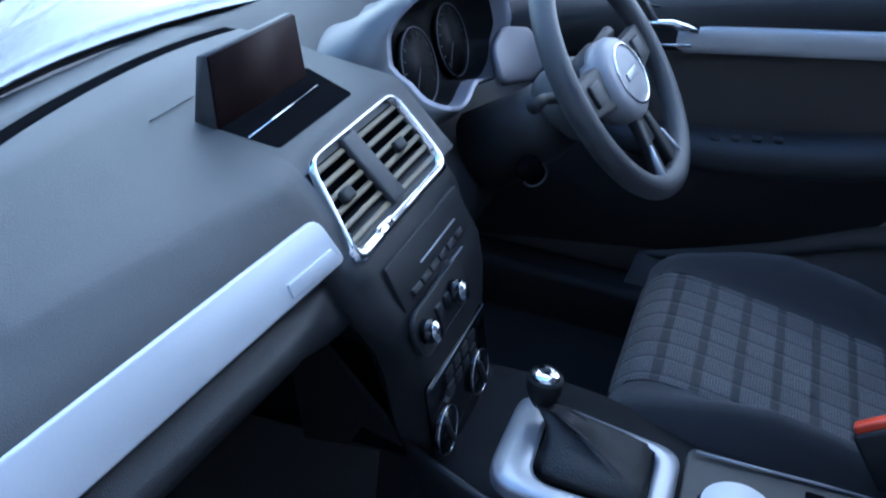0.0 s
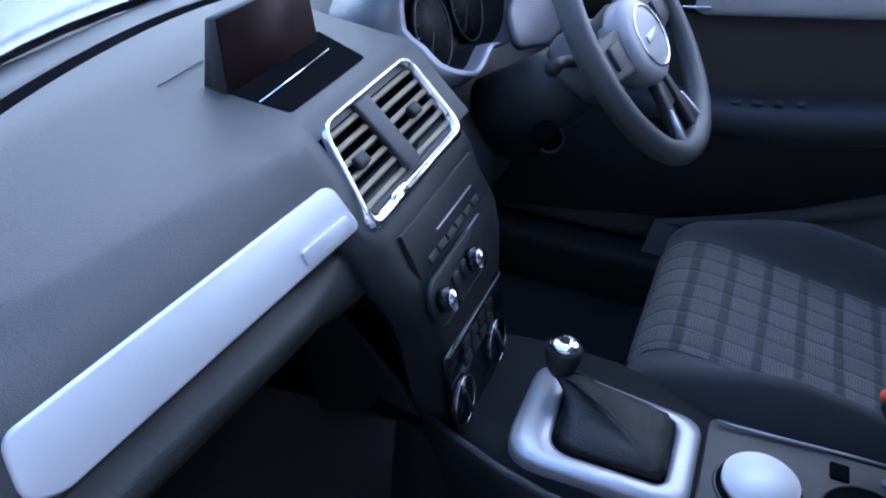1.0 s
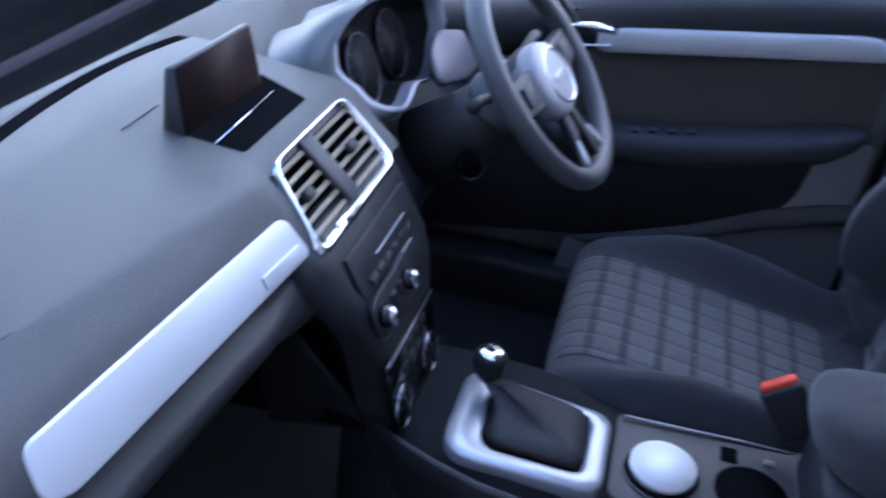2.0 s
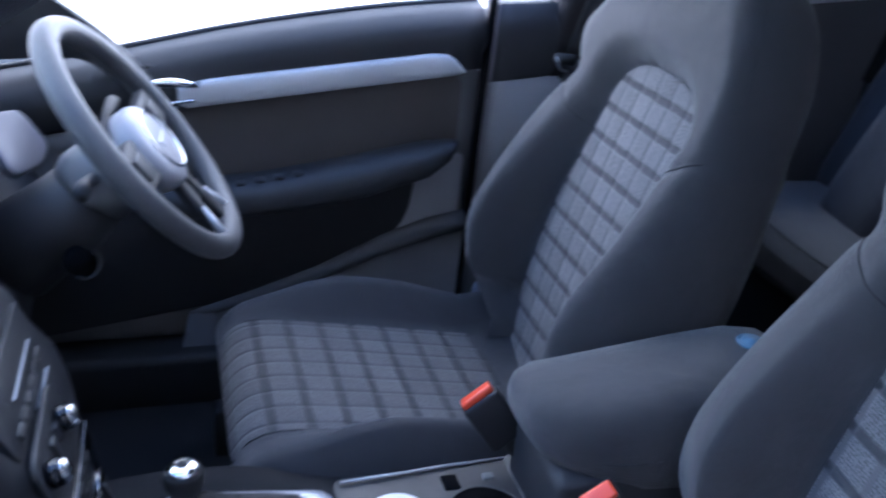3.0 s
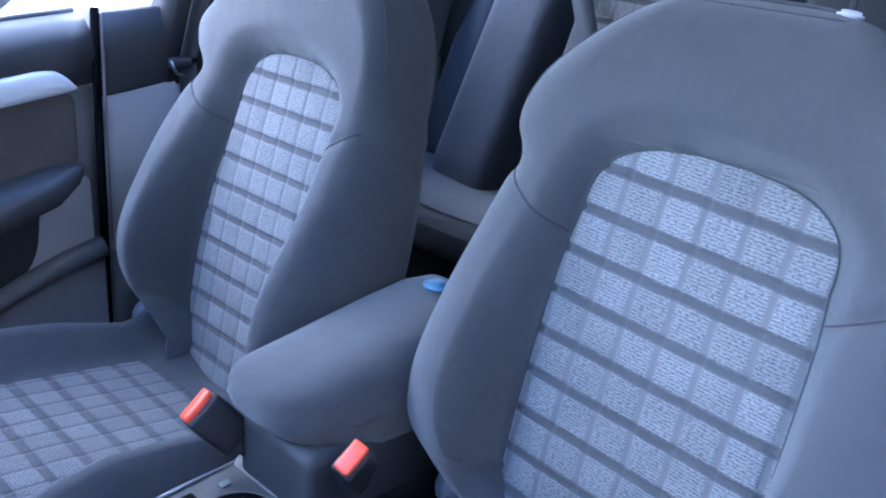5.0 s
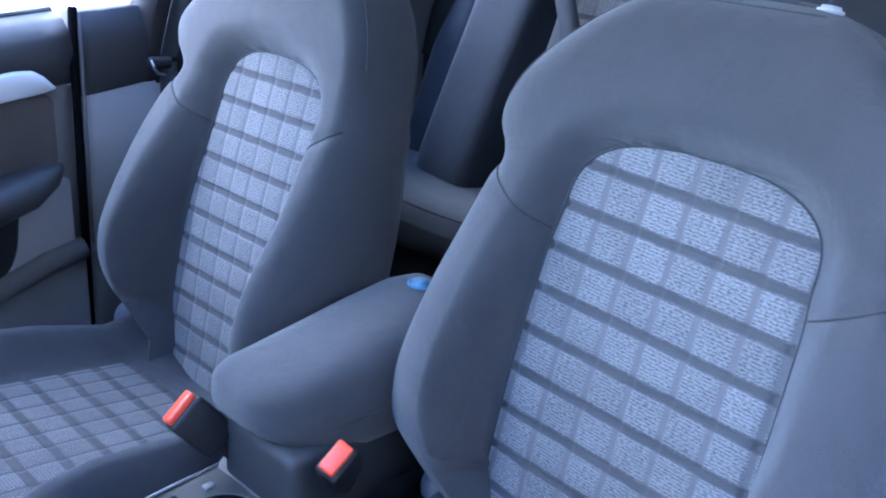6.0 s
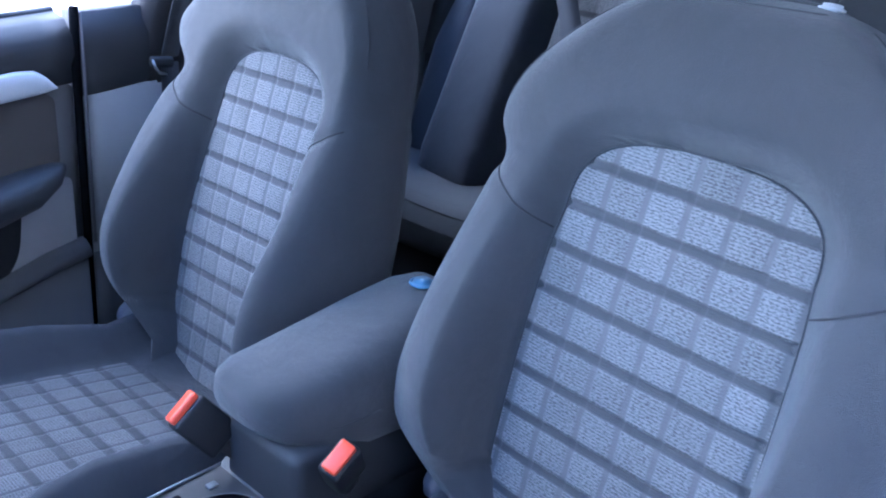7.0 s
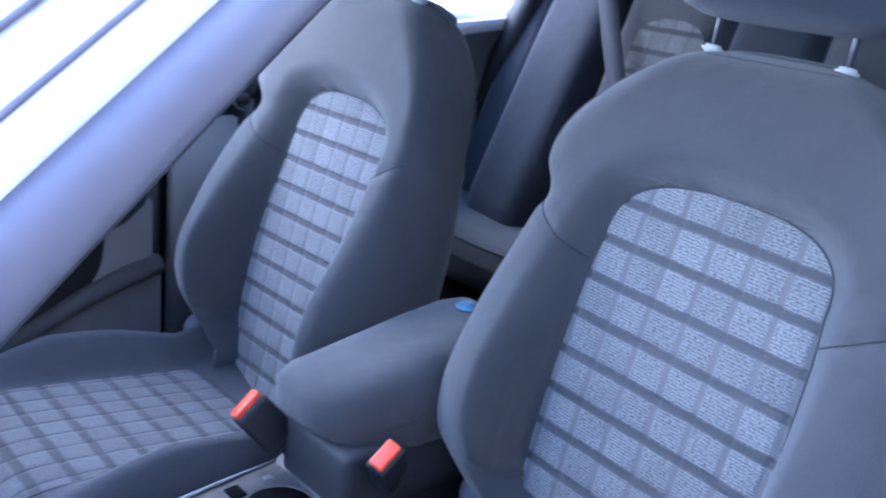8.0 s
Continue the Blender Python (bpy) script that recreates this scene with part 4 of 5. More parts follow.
for y, w_, z0, z1 in ((-0.662, 0.026, 0.740, 0.764), (-0.666, 0.046, 0.728, 0.776), (-0.677, 0.062, 0.714, 0.786), (-0.70, 0.076, 0.698, 0.796), (-0.74, 0.085, 0.680, 0.806), (-0.81, 0.090, 0.655, 0.820), (-0.90, 0.091, 0.645, 0.833), (-0.98, 0.088, 0.65, 0.842), (-1.02, 0.075, 0.67, 0.84), (-1.035, 0.045, 0.70, 0.82)):
    ring = []
    for q in np.linspace(0, 2 * math.pi, 28, endpoint=False):
        c, s_ = math.cos(q), math.sin(q)
        ring.append((0.022 - 0.027 * min(1.0, max(0.0, (-y - 0.665) / 0.10)) + w_ * (abs(c) ** 0.6) * (1 if c > 0 else -1), y, (z0 + z1) / 2 + (z1 - z0) / 2 * (abs(s_) ** 0.6) * (1 if s_ > 0 else -1)))
    rings.append(ring)
arm = part("armrest", loft(rings), CLOTH, console, "dark grey cloth-covered centre armrest")
part("armrest_box", box((-0.006, -0.865, 0.60), (0.160, 0.36, 0.21), 0.016, 3), PLASTIC_MID, arm)
part("armrest_seam", tube([(-0.005 + 0.0905 * math.cos(q) * (1 - 0.3 * max(0.0, math.sin(q)) ** 4), -0.82 + 0.150 * math.sin(q), 0.722 + 0.012 * (1 - math.sin(q))) for q in np.linspace(0, math.pi, 25)], 0.0012, 6), CLOTH_DARK, arm)


# ---- front seats ----
LEAN_BACK = radians(14)
UP = Vector((0, -math.sin(LEAN_BACK), math.cos(LEAN_BACK)))
OUT = Vector((0, math.cos(LEAN_BACK), math.sin(LEAN_BACK)))
ARCH = 0.546
CUSHION_HALF = 0.157
# rows over the height of a backrest: where the bolster's crest lies, how far it stands out, and the half width
CREST_H = [0.0, 0.05, 0.10, 0.16, 0.22, 0.30, 0.38, 0.45, 0.485, 0.525, 0.565, 0.61, 0.66, 0.70, 0.722, 0.733, 0.737]
CREST_X = [0.125, 0.145, 0.172, 0.187, 0.192, 0.196, 0.198, 0.196, 0.188, 0.19, 0.19, 0.17, 0.135, 0.10, 0.08, 0.055, 0.03]
CREST_OUT = [0.05, 0.088, 0.122, 0.138, 0.134, 0.108, 0.078, 0.054, 0.042, 0.042, 0.044, 0.044, 0.041, 0.033, 0.018, -0.004, -0.022]
PASSENGER = {
    "stretch": 1.14, "aside": 0.016, "pitch": (0.055, 0.0583), "line": 0.495, "fall": 0.05, "head": 0.009,
    "panel": ([-0.02, 0.2, 0.38, 0.44], [0.174, 0.174, 0.170, 0.164]),
    "inboard": [0.285, 0.335, 0.357, 0.352, 0.346, 0.340, 0.328, 0.316, 0.309, 0.333, 0.328, 0.303, 0.252, 0.198, 0.150, 0.105, 0.06],
    "outboard": [0.24, 0.285, 0.322, 0.328, 0.324, 0.316, 0.302, 0.288, 0.277, 0.285, 0.280, 0.258, 0.208, 0.155, 0.115, 0.075, 0.04],
}
DRIVER = {
    "stretch": 1.0, "aside": -0.008, "pitch": (0.0445, 0.0512), "line": 0.504, "fall": 0.0, "head": 0.0,
    "panel": ([-0.02, 0.1, 0.23, 0.35, 0.44], [0.150, 0.157, 0.155, 0.141, 0.130]),
    "inboard": [0.20, 0.232, 0.252, 0.262, 0.264, 0.262, 0.254, 0.243, 0.236, 0.231, 0.228, 0.218, 0.195, 0.163, 0.130, 0.09, 0.05],
    "outboard": [0.18, 0.215, 0.282, 0.296, 0.294, 0.303, 0.298, 0.266, 0.240, 0.290, 0.295, 0.246, 0.205, 0.165, 0.125, 0.085, 0.045],
}


def cushion_top(x, y):
    """Height of the cushion's top at x across and y back from its front edge."""
    d = max(0.0, (abs(x) - CUSHION_HALF) / (0.262 - CUSHION_HALF))
    z = 0.639 - 0.084 * (y / 0.5) - 0.055 * math.exp(-y / 0.022) - 0.012 * math.exp(-y / 0.07)
    if d > 0:
        swell = 0.06 + 0.94 * (0.5 - 0.5 * math.cos(min(1.0, max(0.0, (y - 0.01) / 0.24)) * math.pi)) - 0.40 * max(0.0, (y - 0.33) / 0.2)
        z += 0.074 * math.sin(min(1, d / 0.62) * math.pi / 2) ** 1.3 * swell - 0.085 * max(0, (d - 0.5) / 0.5) ** 2
    return z + 0.034 * min(1.0, max(0.0, (y - 0.474) / 0.06)) * min(1.0, max(0.0, (abs(x) - 0.05) / 0.09))


def uv_grid(points, uvs, cols):
    """An open grid of points with a UV map."""
    b = bmesh.new()
    vs = [b.verts.new(p) for p in points]
    lay = b.loops.layers.uv.new("UVMap")
    for r in range(len(points) // cols - 1):
        for c in range(cols - 1):
            ids = (r * cols + c, r * cols + c + 1, (r + 1) * cols + c + 1, (r + 1) * cols + c)
            f = b.faces.new([vs[i] for i in ids])
            for lp, i in zip(f.loops, ids):
                lp[lay].uv = uvs[i]
    return b


def quilt(u, v, depth_u, depth_v):
    """Relief of the padded checks: grooves where u or v is whole."""
    du, dv = abs(u - round(u)), abs(v - round(v))
    return -depth_u * math.exp(-((du / 0.09) ** 2)) - depth_v * math.exp(-((dv / 0.10) ** 2))


class Backrest:
    """The skin of one backrest, in metres across (x), up its slope (h) and out of it."""

    def __init__(self, form, inboard):
        self.form, self.inboard = form, inboard
        rows = [0.40 + 0.004 * k for k in range(10)] + [ARCH - 0.106 * math.cos(q) for q in np.linspace(0, math.pi / 2, 40)]
        self.edge = [(self.panel_half(h), h) for h in rows] + [(0.004 * k, ARCH) for k in range(10)]

    def panel_half(self, h):
        p = ease(h, *self.form["panel"])
        if h > 0.44:
            k = min(1.0, (h - 0.44) / (ARCH - 0.44))
            p *= max(0.0, 1 - k ** 2.8) ** 0.357
        return p

    def middle(self, h):
        """How far the panel stands out."""
        return 0.010 * math.sin(math.pi * min(1, max(0.0, h) / 0.5))

    def beyond(self, x, h):
        """How far a point lies outside the panel's edge."""
        if h < 0.43:
            return abs(x) - self.panel_half(h)
        if h < ARCH and abs(x) <= self.panel_half(h):
            return 0.0
        return min(math.hypot(abs(x) - px, h - ph) for px, ph in self.edge)

    def crest(self, h, side):
        x = ease(h, CREST_H, CREST_X) * (self.form["stretch"] if h < 0.5 else 1.0 + (self.form["stretch"] - 1.0) * 0.8)
        return min(x, 0.86 * self.width(h, side)), ease(h, CREST_H, CREST_OUT) * (1.06 if self.form["stretch"] > 1.05 else 1.0)

    def width(self, h, side):
        return ease(h, CREST_H, self.form["inboard" if side == self.inboard else "outboard"]) - side * self.form["aside"] + 0.9 * min(0.0, h)

    def front(self, x, h):
        """How far the front stands out at x across and h up, as far as the crest."""
        side = 1 if x >= 0 else -1
        c, b = self.crest(h, side)
        m, d = self.middle(h), self.beyond(x, h)
        if d <= 0:
            return m
        reach = min(max(0.012, c - self.panel_half(h)), 0.05)
        return m + (b - m) * math.sin(min(1.0, d / reach) * math.pi / 2)

    def crease(self, x, h):
        """The tuck along the seam between bolster and shoulder."""
        p, w = self.panel_half(min(h, 0.42)), self.width(h, 1 if x >= 0 else -1)
        k = (abs(x) - p) / max(0.02, w - p)
        if k < 0.0 or h > 0.53:
            return 0.0
        return 0.0045 * min(1.0, k * 4) * math.exp(-(((h - (0.405 + 0.075 * k)) / 0.011) ** 2))

    def half(self, h, side):
        """One half of the section: the middle, the inner face of the bolster, round its crest and the flank to the back."""
        c, b = self.crest(h, side)
        w, p = self.width(h, side), min(max(0.03, self.panel_half(h)), c * 0.97)
        wide, rear = (-0.06 if h < 0.69 else ease(h, [0.69, 0.737], [-0.06, -0.045])), ease(h, [0, 0.3, 0.6, 0.70, 0.737], [-0.125, -0.125, -0.11, -0.09, -0.06])
        pts = [(p * k / 8, self.front(p * k / 8 * side, h)) for k in range(9)]
        pts += [(p + (c - p) * k / 10, self.front((p + (c - p) * k / 10) * side, h)) for k in range(1, 11)]
        for q in np.linspace(0, math.pi / 2, 17)[1:]:
            x = c + (w - c) * math.sin(q) ** 0.9
            pts.append((x, wide + (b - wide) * max(0.0, math.cos(q)) ** 0.9))
        for q in np.linspace(0, math.pi / 2, 8)[1:]:
            pts.append((w * (0.75 + 0.25 * max(0.0, math.cos(q)) ** 0.8), wide + (rear - wide) * math.sin(q) ** 0.8))
        return [(side * x, o - self.crease(x * side, h)) for x, o in pts]

    def ring(self, h):
        right, left = self.half(h, 1), self.half(h, -1)
        return left[::-1] + right[1:]


def front_seat(x0, y0, label, inboard, form):
    seat = thing("front_seat", (x0, y0 - 0.3, 0.31), label, "car seat", "front seats")
    base = Vector((x0 + form["aside"], y0 - 0.548, 0.592))
    back = Backrest(form, inboard)

    def at_back(x, h, out):
        return base + UP * h + OUT * out + Vector((x, 0, 0))

    # backrest
    heights = sorted(set([round(v, 4) for v in np.linspace(-0.06, 0.40, 32)] + [round(v, 4) for v in np.linspace(0.40, 0.52, 31)] + [round(v, 4) for v in np.linspace(0.52, 0.58, 31)] + [round(v, 4) for v in np.linspace(0.58, 0.70, 13)] + [0.707, 0.713, 0.718, 0.722, 0.726, 0.729, 0.7315, 0.7335, 0.735, 0.7362, 0.737]))
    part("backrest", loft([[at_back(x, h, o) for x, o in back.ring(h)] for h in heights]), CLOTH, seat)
    # checked centre panel, padded cell by cell
    pitch_u, pitch_v = form["pitch"]
    rows = [h for h in np.linspace(-0.05, 0.44, 80)] + [ARCH - 0.0005 - 0.1055 * math.cos(q) for q in np.linspace(0, math.pi / 2, 34)[1:]]
    pts, uvs = [], []
    for h in rows:
        p = back.panel_half(h) - 0.001
        for s in np.linspace(-1, 1, 61):
            x = p * s
            u, v = x / pitch_u + 30, (h - form["line"] - form["fall"] * x) / pitch_v + 30
            pts.append(at_back(x, h, back.middle(min(h, ARCH - 0.03)) + 0.0050 - 0.004 * abs(s) ** 10 + quilt(u, v, 0.0009, 0.0022)))
            uvs.append((u, v))
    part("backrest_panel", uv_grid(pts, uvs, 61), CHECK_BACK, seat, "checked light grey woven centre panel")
    left = [at_back(-back.panel_half(h), h, back.middle(min(h, ARCH - 0.03)) + 0.0015) for h in rows]
    right = [at_back(back.panel_half(h), h, back.middle(min(h, ARCH - 0.03)) + 0.0015) for h in rows]
    part("panel_seam", tube(left + right[::-1], 0.0015, 6), CLOTH_DARK, seat)
    # seams that part bolsters from shoulders
    for sx in (-1, 1):
        line = []
        for k in np.linspace(0.03, 0.80, 20):
            h = 0.405 + 0.075 * k
            c, b = back.crest(h, sx)
            p, w = back.panel_half(0.42), back.width(h, sx)
            x = p + (w - p) * k
            if x <= c:
                o = back.front(x * sx, h)
            else:
                o = -0.06 + (b + 0.06) * max(0.0, 1 - ((x - c) / (w - c)) ** 2.22) ** 0.45
            line.append(at_back(x * sx, h, o - back.crease(x * sx, h) + 0.0006))
        part("bolster_seam", tube(line, 0.0014, 6), SEAM, seat)
    # seam along the upper front edge
    line = []
    for h in list(np.linspace(0.56, 0.712, 14)):
        w, (c, b) = back.width(h, -1), back.crest(h, -1)
        line.append(at_back(-(c + (w - c) * 0.75), h, -0.06 + (b + 0.06) * (1 - 0.75 ** 2.22) ** 0.45 + 0.001))
    other = []
    for h in list(np.linspace(0.56, 0.712, 14)):
        w, (c, b) = back.width(h, 1), back.crest(h, 1)
        other.append(at_back(c + (w - c) * 0.75, h, -0.06 + (b + 0.06) * (1 - 0.75 ** 2.22) ** 0.45 + 0.001))
    c0, c1 = back.crest(0.722, -1)[0], back.crest(0.722, 1)[0]
    bridge = [at_back(x, 0.722, ease(0.722, CREST_H, CREST_OUT) + 0.001) for x in np.linspace(-c0, c1, 9)]
    part("top_seam", tube(line + bridge + other[::-1], 0.0011, 6), CLOTH_DARK, seat)
    # padded crown behind that seam
    crown = []
    for k in np.linspace(-1, 1, 25):
        crown.append(at_back(k * (0.15 if k * inboard > 0 else 0.118), 0.733 - 0.019 * abs(k) ** 3, -0.048))
    part("backrest_crown", tube(crown, [0.013 - 0.005 * abs(float(k)) ** 4 for k in np.linspace(-1, 1, 25)], 12), CLOTH, seat)
    # rear edge of the cushion panel
    line = [(x0 + x, y0 - 0.471, cushion_top(x, 0.471) + 0.001) for x in np.linspace(-CUSHION_HALF, CUSHION_HALF, 9)]
    part("cushion_seam", tube(line, 0.0015, 6), SEAM, seat)
    # cushion
    rings = []
    for y in [0.0, 0.004, 0.012, 0.025, 0.045, 0.07, 0.11, 0.16, 0.22, 0.28, 0.34, 0.40, 0.46, 0.52, 0.56, 0.58]:
        w = 0.262 - 0.03 * math.exp(-y / 0.03)
        ring = []
        for s in np.sin(np.linspace(-1, 1, 37) * math.pi / 2):
            x = w * s
            ring.append((x0 + x, y0 - y, cushion_top(x, y)))
        low = 0.51 - 0.07 * (y / 0.5) + 0.03 * math.exp(-y / 0.02)
        for k, (fx, fz) in enumerate(((1.0, 0.5), (0.985, 0.9), (0.9, 1.0), (0.0, 1.0), (-0.9, 1.0), (-0.985, 0.9), (-1.0, 0.5))):
            top = cushion_top(w, y)
            ring.append((x0 + w * fx, y0 - y, top + (low - top) * fz))
        rings.append(ring)
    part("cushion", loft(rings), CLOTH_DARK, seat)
    pts, uvs = [], []
    for y in np.linspace(-0.0, 0.47, 90):
        for s in np.linspace(-1, 1, 65):
            x = CUSHION_HALF * s
            u, v = x / 0.040 + 30.5, y / 0.058 + 30
            pts.append((x0 + x, y0 - y + 0.003 * math.exp(-y / 0.01), cushion_top(x, y) + 0.004 - 0.003 * abs(s) ** 8 + quilt(u, v, 0.0012, 0.0018)))
            uvs.append((u, v))
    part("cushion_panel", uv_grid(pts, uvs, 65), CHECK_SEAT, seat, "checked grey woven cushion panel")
    for sx in (-1, 1):
        line = [(x0 + sx * (CUSHION_HALF + 0.001), y0 - y, cushion_top(CUSHION_HALF + 0.001, y) + 0.001) for y in np.linspace(0.0, 0.47, 22)]
        part("cushion_seam", tube(line, 0.0015, 6), SEAM, seat)
    line = [(x0 + x, y0 + 0.002, cushion_top(x, 0.0) + 0.001) for x in np.linspace(-CUSHION_HALF, CUSHION_HALF, 9)]
    part("nose_seam", tube(line, 0.0015, 6), SEAM, seat)
    # base, rails and valance
    part("valance", box((x0, y0 - 0.27, 0.455), (0.47, 0.48, 0.09), 0.02, 3), PLASTIC, seat)
    for sx in (-1, 1):
        part("rail", box((x0 + sx * 0.2, y0 - 0.25, 0.36), (0.045, 0.52, 0.11), 0.008), PLASTIC, seat)
    # recliner knuckle
    for sx in (-1, 1):
        part("recliner_cover", disc((x0 + sx * 0.245, y0 - 0.53, 0.598), 0.028, 0.044, (1, 0, 0), bevel=0.008), TRIM_MAUVE, seat)
    # headrest on two posts
    for sx in (-1, 1):
        part("headrest_post", tube([at_back(form["head"] + sx * 0.092, 0.69, -0.02), at_back(form["head"] + sx * 0.092, 0.86, 0.012)], 0.0045, 12), POST, seat, "thin dark metal post")
        part("post_collar", disc(at_back(form["head"] + sx * 0.092, 0.733, -0.010), 0.015, 0.010, tuple(UP), bevel=0.004), ALU, seat, "pale post collar")
    rings = []
    for h, w, d in ((0.772, 0.085, 0.018), (0.776, 0.118, 0.038), (0.788, 0.150, 0.050), (0.83, 0.163, 0.055), (0.90, 0.163, 0.056), (0.96, 0.148, 0.05), (0.985, 0.11, 0.035), (0.995, 0.06, 0.02)):
        rings.append([at_back(form["head"] + w * (abs(math.cos(q)) ** 0.6) * (1 if math.cos(q) > 0 else -1), h, 0.012 + d * (abs(math.sin(q)) ** 0.7) * (1 if math.sin(q) > 0 else -1)) for q in np.linspace(0, 2 * math.pi, 28, endpoint=False)])
    part("headrest", loft(rings), BENCH_SIDE, seat, "dark navy cloth headrest")
    return seat


front_seat(0.345, -0.305, "dark grey cloth driver's seat with checked centre panels", -1, DRIVER)
front_seat(-0.392, -0.375, "dark grey cloth passenger seat with checked centre panels", 1, PASSENGER)


# seat belt buckles
def buckle(at, along, face, size, label):
    """A buckle whose red button lies along one axis and looks along face."""
    b = thing("seat_belt_buckle", at, label, "seat belt buckle", "front belt buckles")
    m = frame_at(at, along, Vector(face).cross(Vector(along)))
    ln, wd = size
    part("buckle_body", moved(box((0, 0, -0.043), (ln + 0.008, wd + 0.010, 0.080), 0.006, 3), m), RUBBER, b)
    part("release_button", moved(box((0, 0, 0.001), (ln, wd, 0.012), 0.004, 3), m), RED, b, "red release button")
    part("stalk", moved(box((0, 0, -0.125), (0.028, 0.012, 0.11), 0.003), m), PLASTIC, b)
    return b


buckle((0.090, -0.632, 0.724), (0.0, -0.79, 0.62), (0.25, 0.60, 0.76), (0.050, 0.020), "black seat belt buckle with red button beside the driver's seat")
buckle((-0.135, -0.711, 0.729), (0.0, -0.83, 0.55), (-0.38, 0.51, 0.77), (0.044, 0.023), "black seat belt buckle with red button beside the passenger seat")

# blue cap at the back of the armrest
cap = thing("blue_cap", (-0.008, -0.980, 0.843), "small flat blue cap lying on the centre armrest", "cap")
part("cap_body", disc((-0.008, -0.980, 0.846), 0.017, 0.009, (0.05, 0.08, 1), bevel=0.004), BLUE, cap)
part("cap_rim", tube([(-0.008 + 0.0175 * math.cos(w), -0.980 + 0.0175 * math.sin(w), 0.8450) for w in np.linspace(0, 2 * math.pi, 28, endpoint=False)], 0.0025, 6, loop=True), BLUE, cap)

# ---- driver's door ----
door = thing("driver_door", (0.78, -0.3, 0.4), "closed driver's door with dark cloth inlay and silver trim", "car door")
def door_z_top(y):
    """The waist line climbs towards the rear."""
    return ease(-y, [-0.12, 0.15, 0.36, 0.62, 0.83], [0.968, 1.022, 1.070, 1.114, 1.137])


# lower skin, upper roll, in strips along the door
ys = np.linspace(-0.825, 0.12, 20)
DP = [(0.80, 0.40), (0.775, 0.45), (0.765, 0.52), (0.755, 0.60), (0.75, 0.70), (0.75, 0.85), (0.745, 0.96), (0.735, 0.995), (0.725, 1.02), (0.73, 1.05), (0.755, 1.075), (0.80, 1.085), (0.83, 1.08), (0.83, 0.40)]
def door_section(points):
    rings = []
    for y in ys:
        k = door_z_top(y) - 1.085
        rings.append([(x, y, z + (k if z > 0.97 else k * (z - 0.85) / 0.12 if z > 0.85 else 0)) for x, z in points])
    return loft(rings)


part("door_skin", door_section(DP[:7] + [(0.83, 0.96), (0.83, 0.40)]), DOOR_SKIN, door)
part("top_roll", door_section([(0.743, 0.964)] + DP[7:13] + [(0.83, 0.964)]), PLASTIC_MID, door, "dark soft roll along the window edge")
# cloth inlay
def door_plate(points, r, thick, x, bevel):
    return plate(rounded([(-y, z) for y, z in points], r), thick, frame_at((x, 0, 0), (0, -1, 0), (0, 0, 1)), bevel)


part("cloth_inlay", door_plate([(-0.22, 0.93), (-0.765, 1.003), (-0.79, 0.99), (-0.79, 0.86), (-0.22, 0.76)], [0.01, 0.02, 0.03, 0.02, 0.02], 0.012, 0.741, 0.003), DOOR_CLOTH, door)
rings = []
for y in np.linspace(-0.255, -0.785, 32):
    low = float(np.interp(-y, [0.255, 0.27, 0.765, 0.785], [0.945, 0.937, 1.004, 1.012]))
    high = float(np.interp(-y, [0.255, 0.30, 0.72, 0.75, 0.77, 0.785], [0.975, 0.990, 1.046, 1.045, 1.033, 1.016]))
    rings.append([(0.728 - 0.014 * max(0.0, math.cos(q)) ** 0.5 + 0.012 * max(0.0, -math.cos(q)), y, (low + high) / 2 + (high - low) / 2 * math.sin(q)) for q in np.linspace(0, 2 * math.pi, 20, endpoint=False)])
part("trim_strip", loft(rings), ALU, door, "satin aluminium trim strip")
# armrest with switches
rings = []
for y, z, r in ((-0.782, 0.868, 0.008), (-0.765, 0.857, 0.020), (-0.72, 0.838, 0.032), (-0.6, 0.808, 0.038), (-0.5, 0.789, 0.038), (-0.4, 0.773, 0.037), (-0.3, 0.765, 0.035), (-0.22, 0.765, 0.03), (-0.16, 0.77, 0.02)):
    rings.append([(0.715 + r * 1.45 * (abs(math.cos(q)) ** 0.7) * (1 if math.cos(q) > 0 else -1), y, z + r * (abs(math.sin(q)) ** 0.8) * (1 if math.sin(q) > 0 else -1)) for q in np.linspace(0, 2 * math.pi, 22, endpoint=False)])
part("armrest", loft(rings), PLASTIC_MID, door)
for k in range(4):
    part("window_switch", box((0.69, -0.36 - 0.035 * k, 0.805 + 0.006 * k), (0.018, 0.016, 0.007), 0.002), PLASTIC_GREY, door)
# pocket and lower edge
# lighter plate over the door's rear end, painting the light it catches
part("lower_skin", door_plate([(-0.50, 0.78), (-0.812, 0.84), (-0.812, 0.45), (-0.50, 0.45)], 0.02, 0.02, 0.7475, 0.002), DOOR_LOW, door)
part("door_pocket", door_plate([(0.10, 0.73), (-0.715, 0.80), (-0.70, 0.69), (-0.62, 0.61), (-0.36, 0.525), (0.10, 0.45)], [0.02, 0.03, 0.04, 0.05, 0.05, 0.02], 0.02, 0.744, 0.006), PLASTIC, door)
lip = [(0.745, -0.262, 0.500), (0.742, -0.31, 0.511), (0.742, -0.40, 0.538), (0.742, -0.52, 0.580), (0.742, -0.66, 0.645), (0.742, -0.75, 0.675), (0.742, -0.825, 0.692)]
part("lower_lip", tube(lip, [0.003, 0.010, 0.013, 0.016, 0.020, 0.022, 0.022], 12), SILL_SKIN, door)
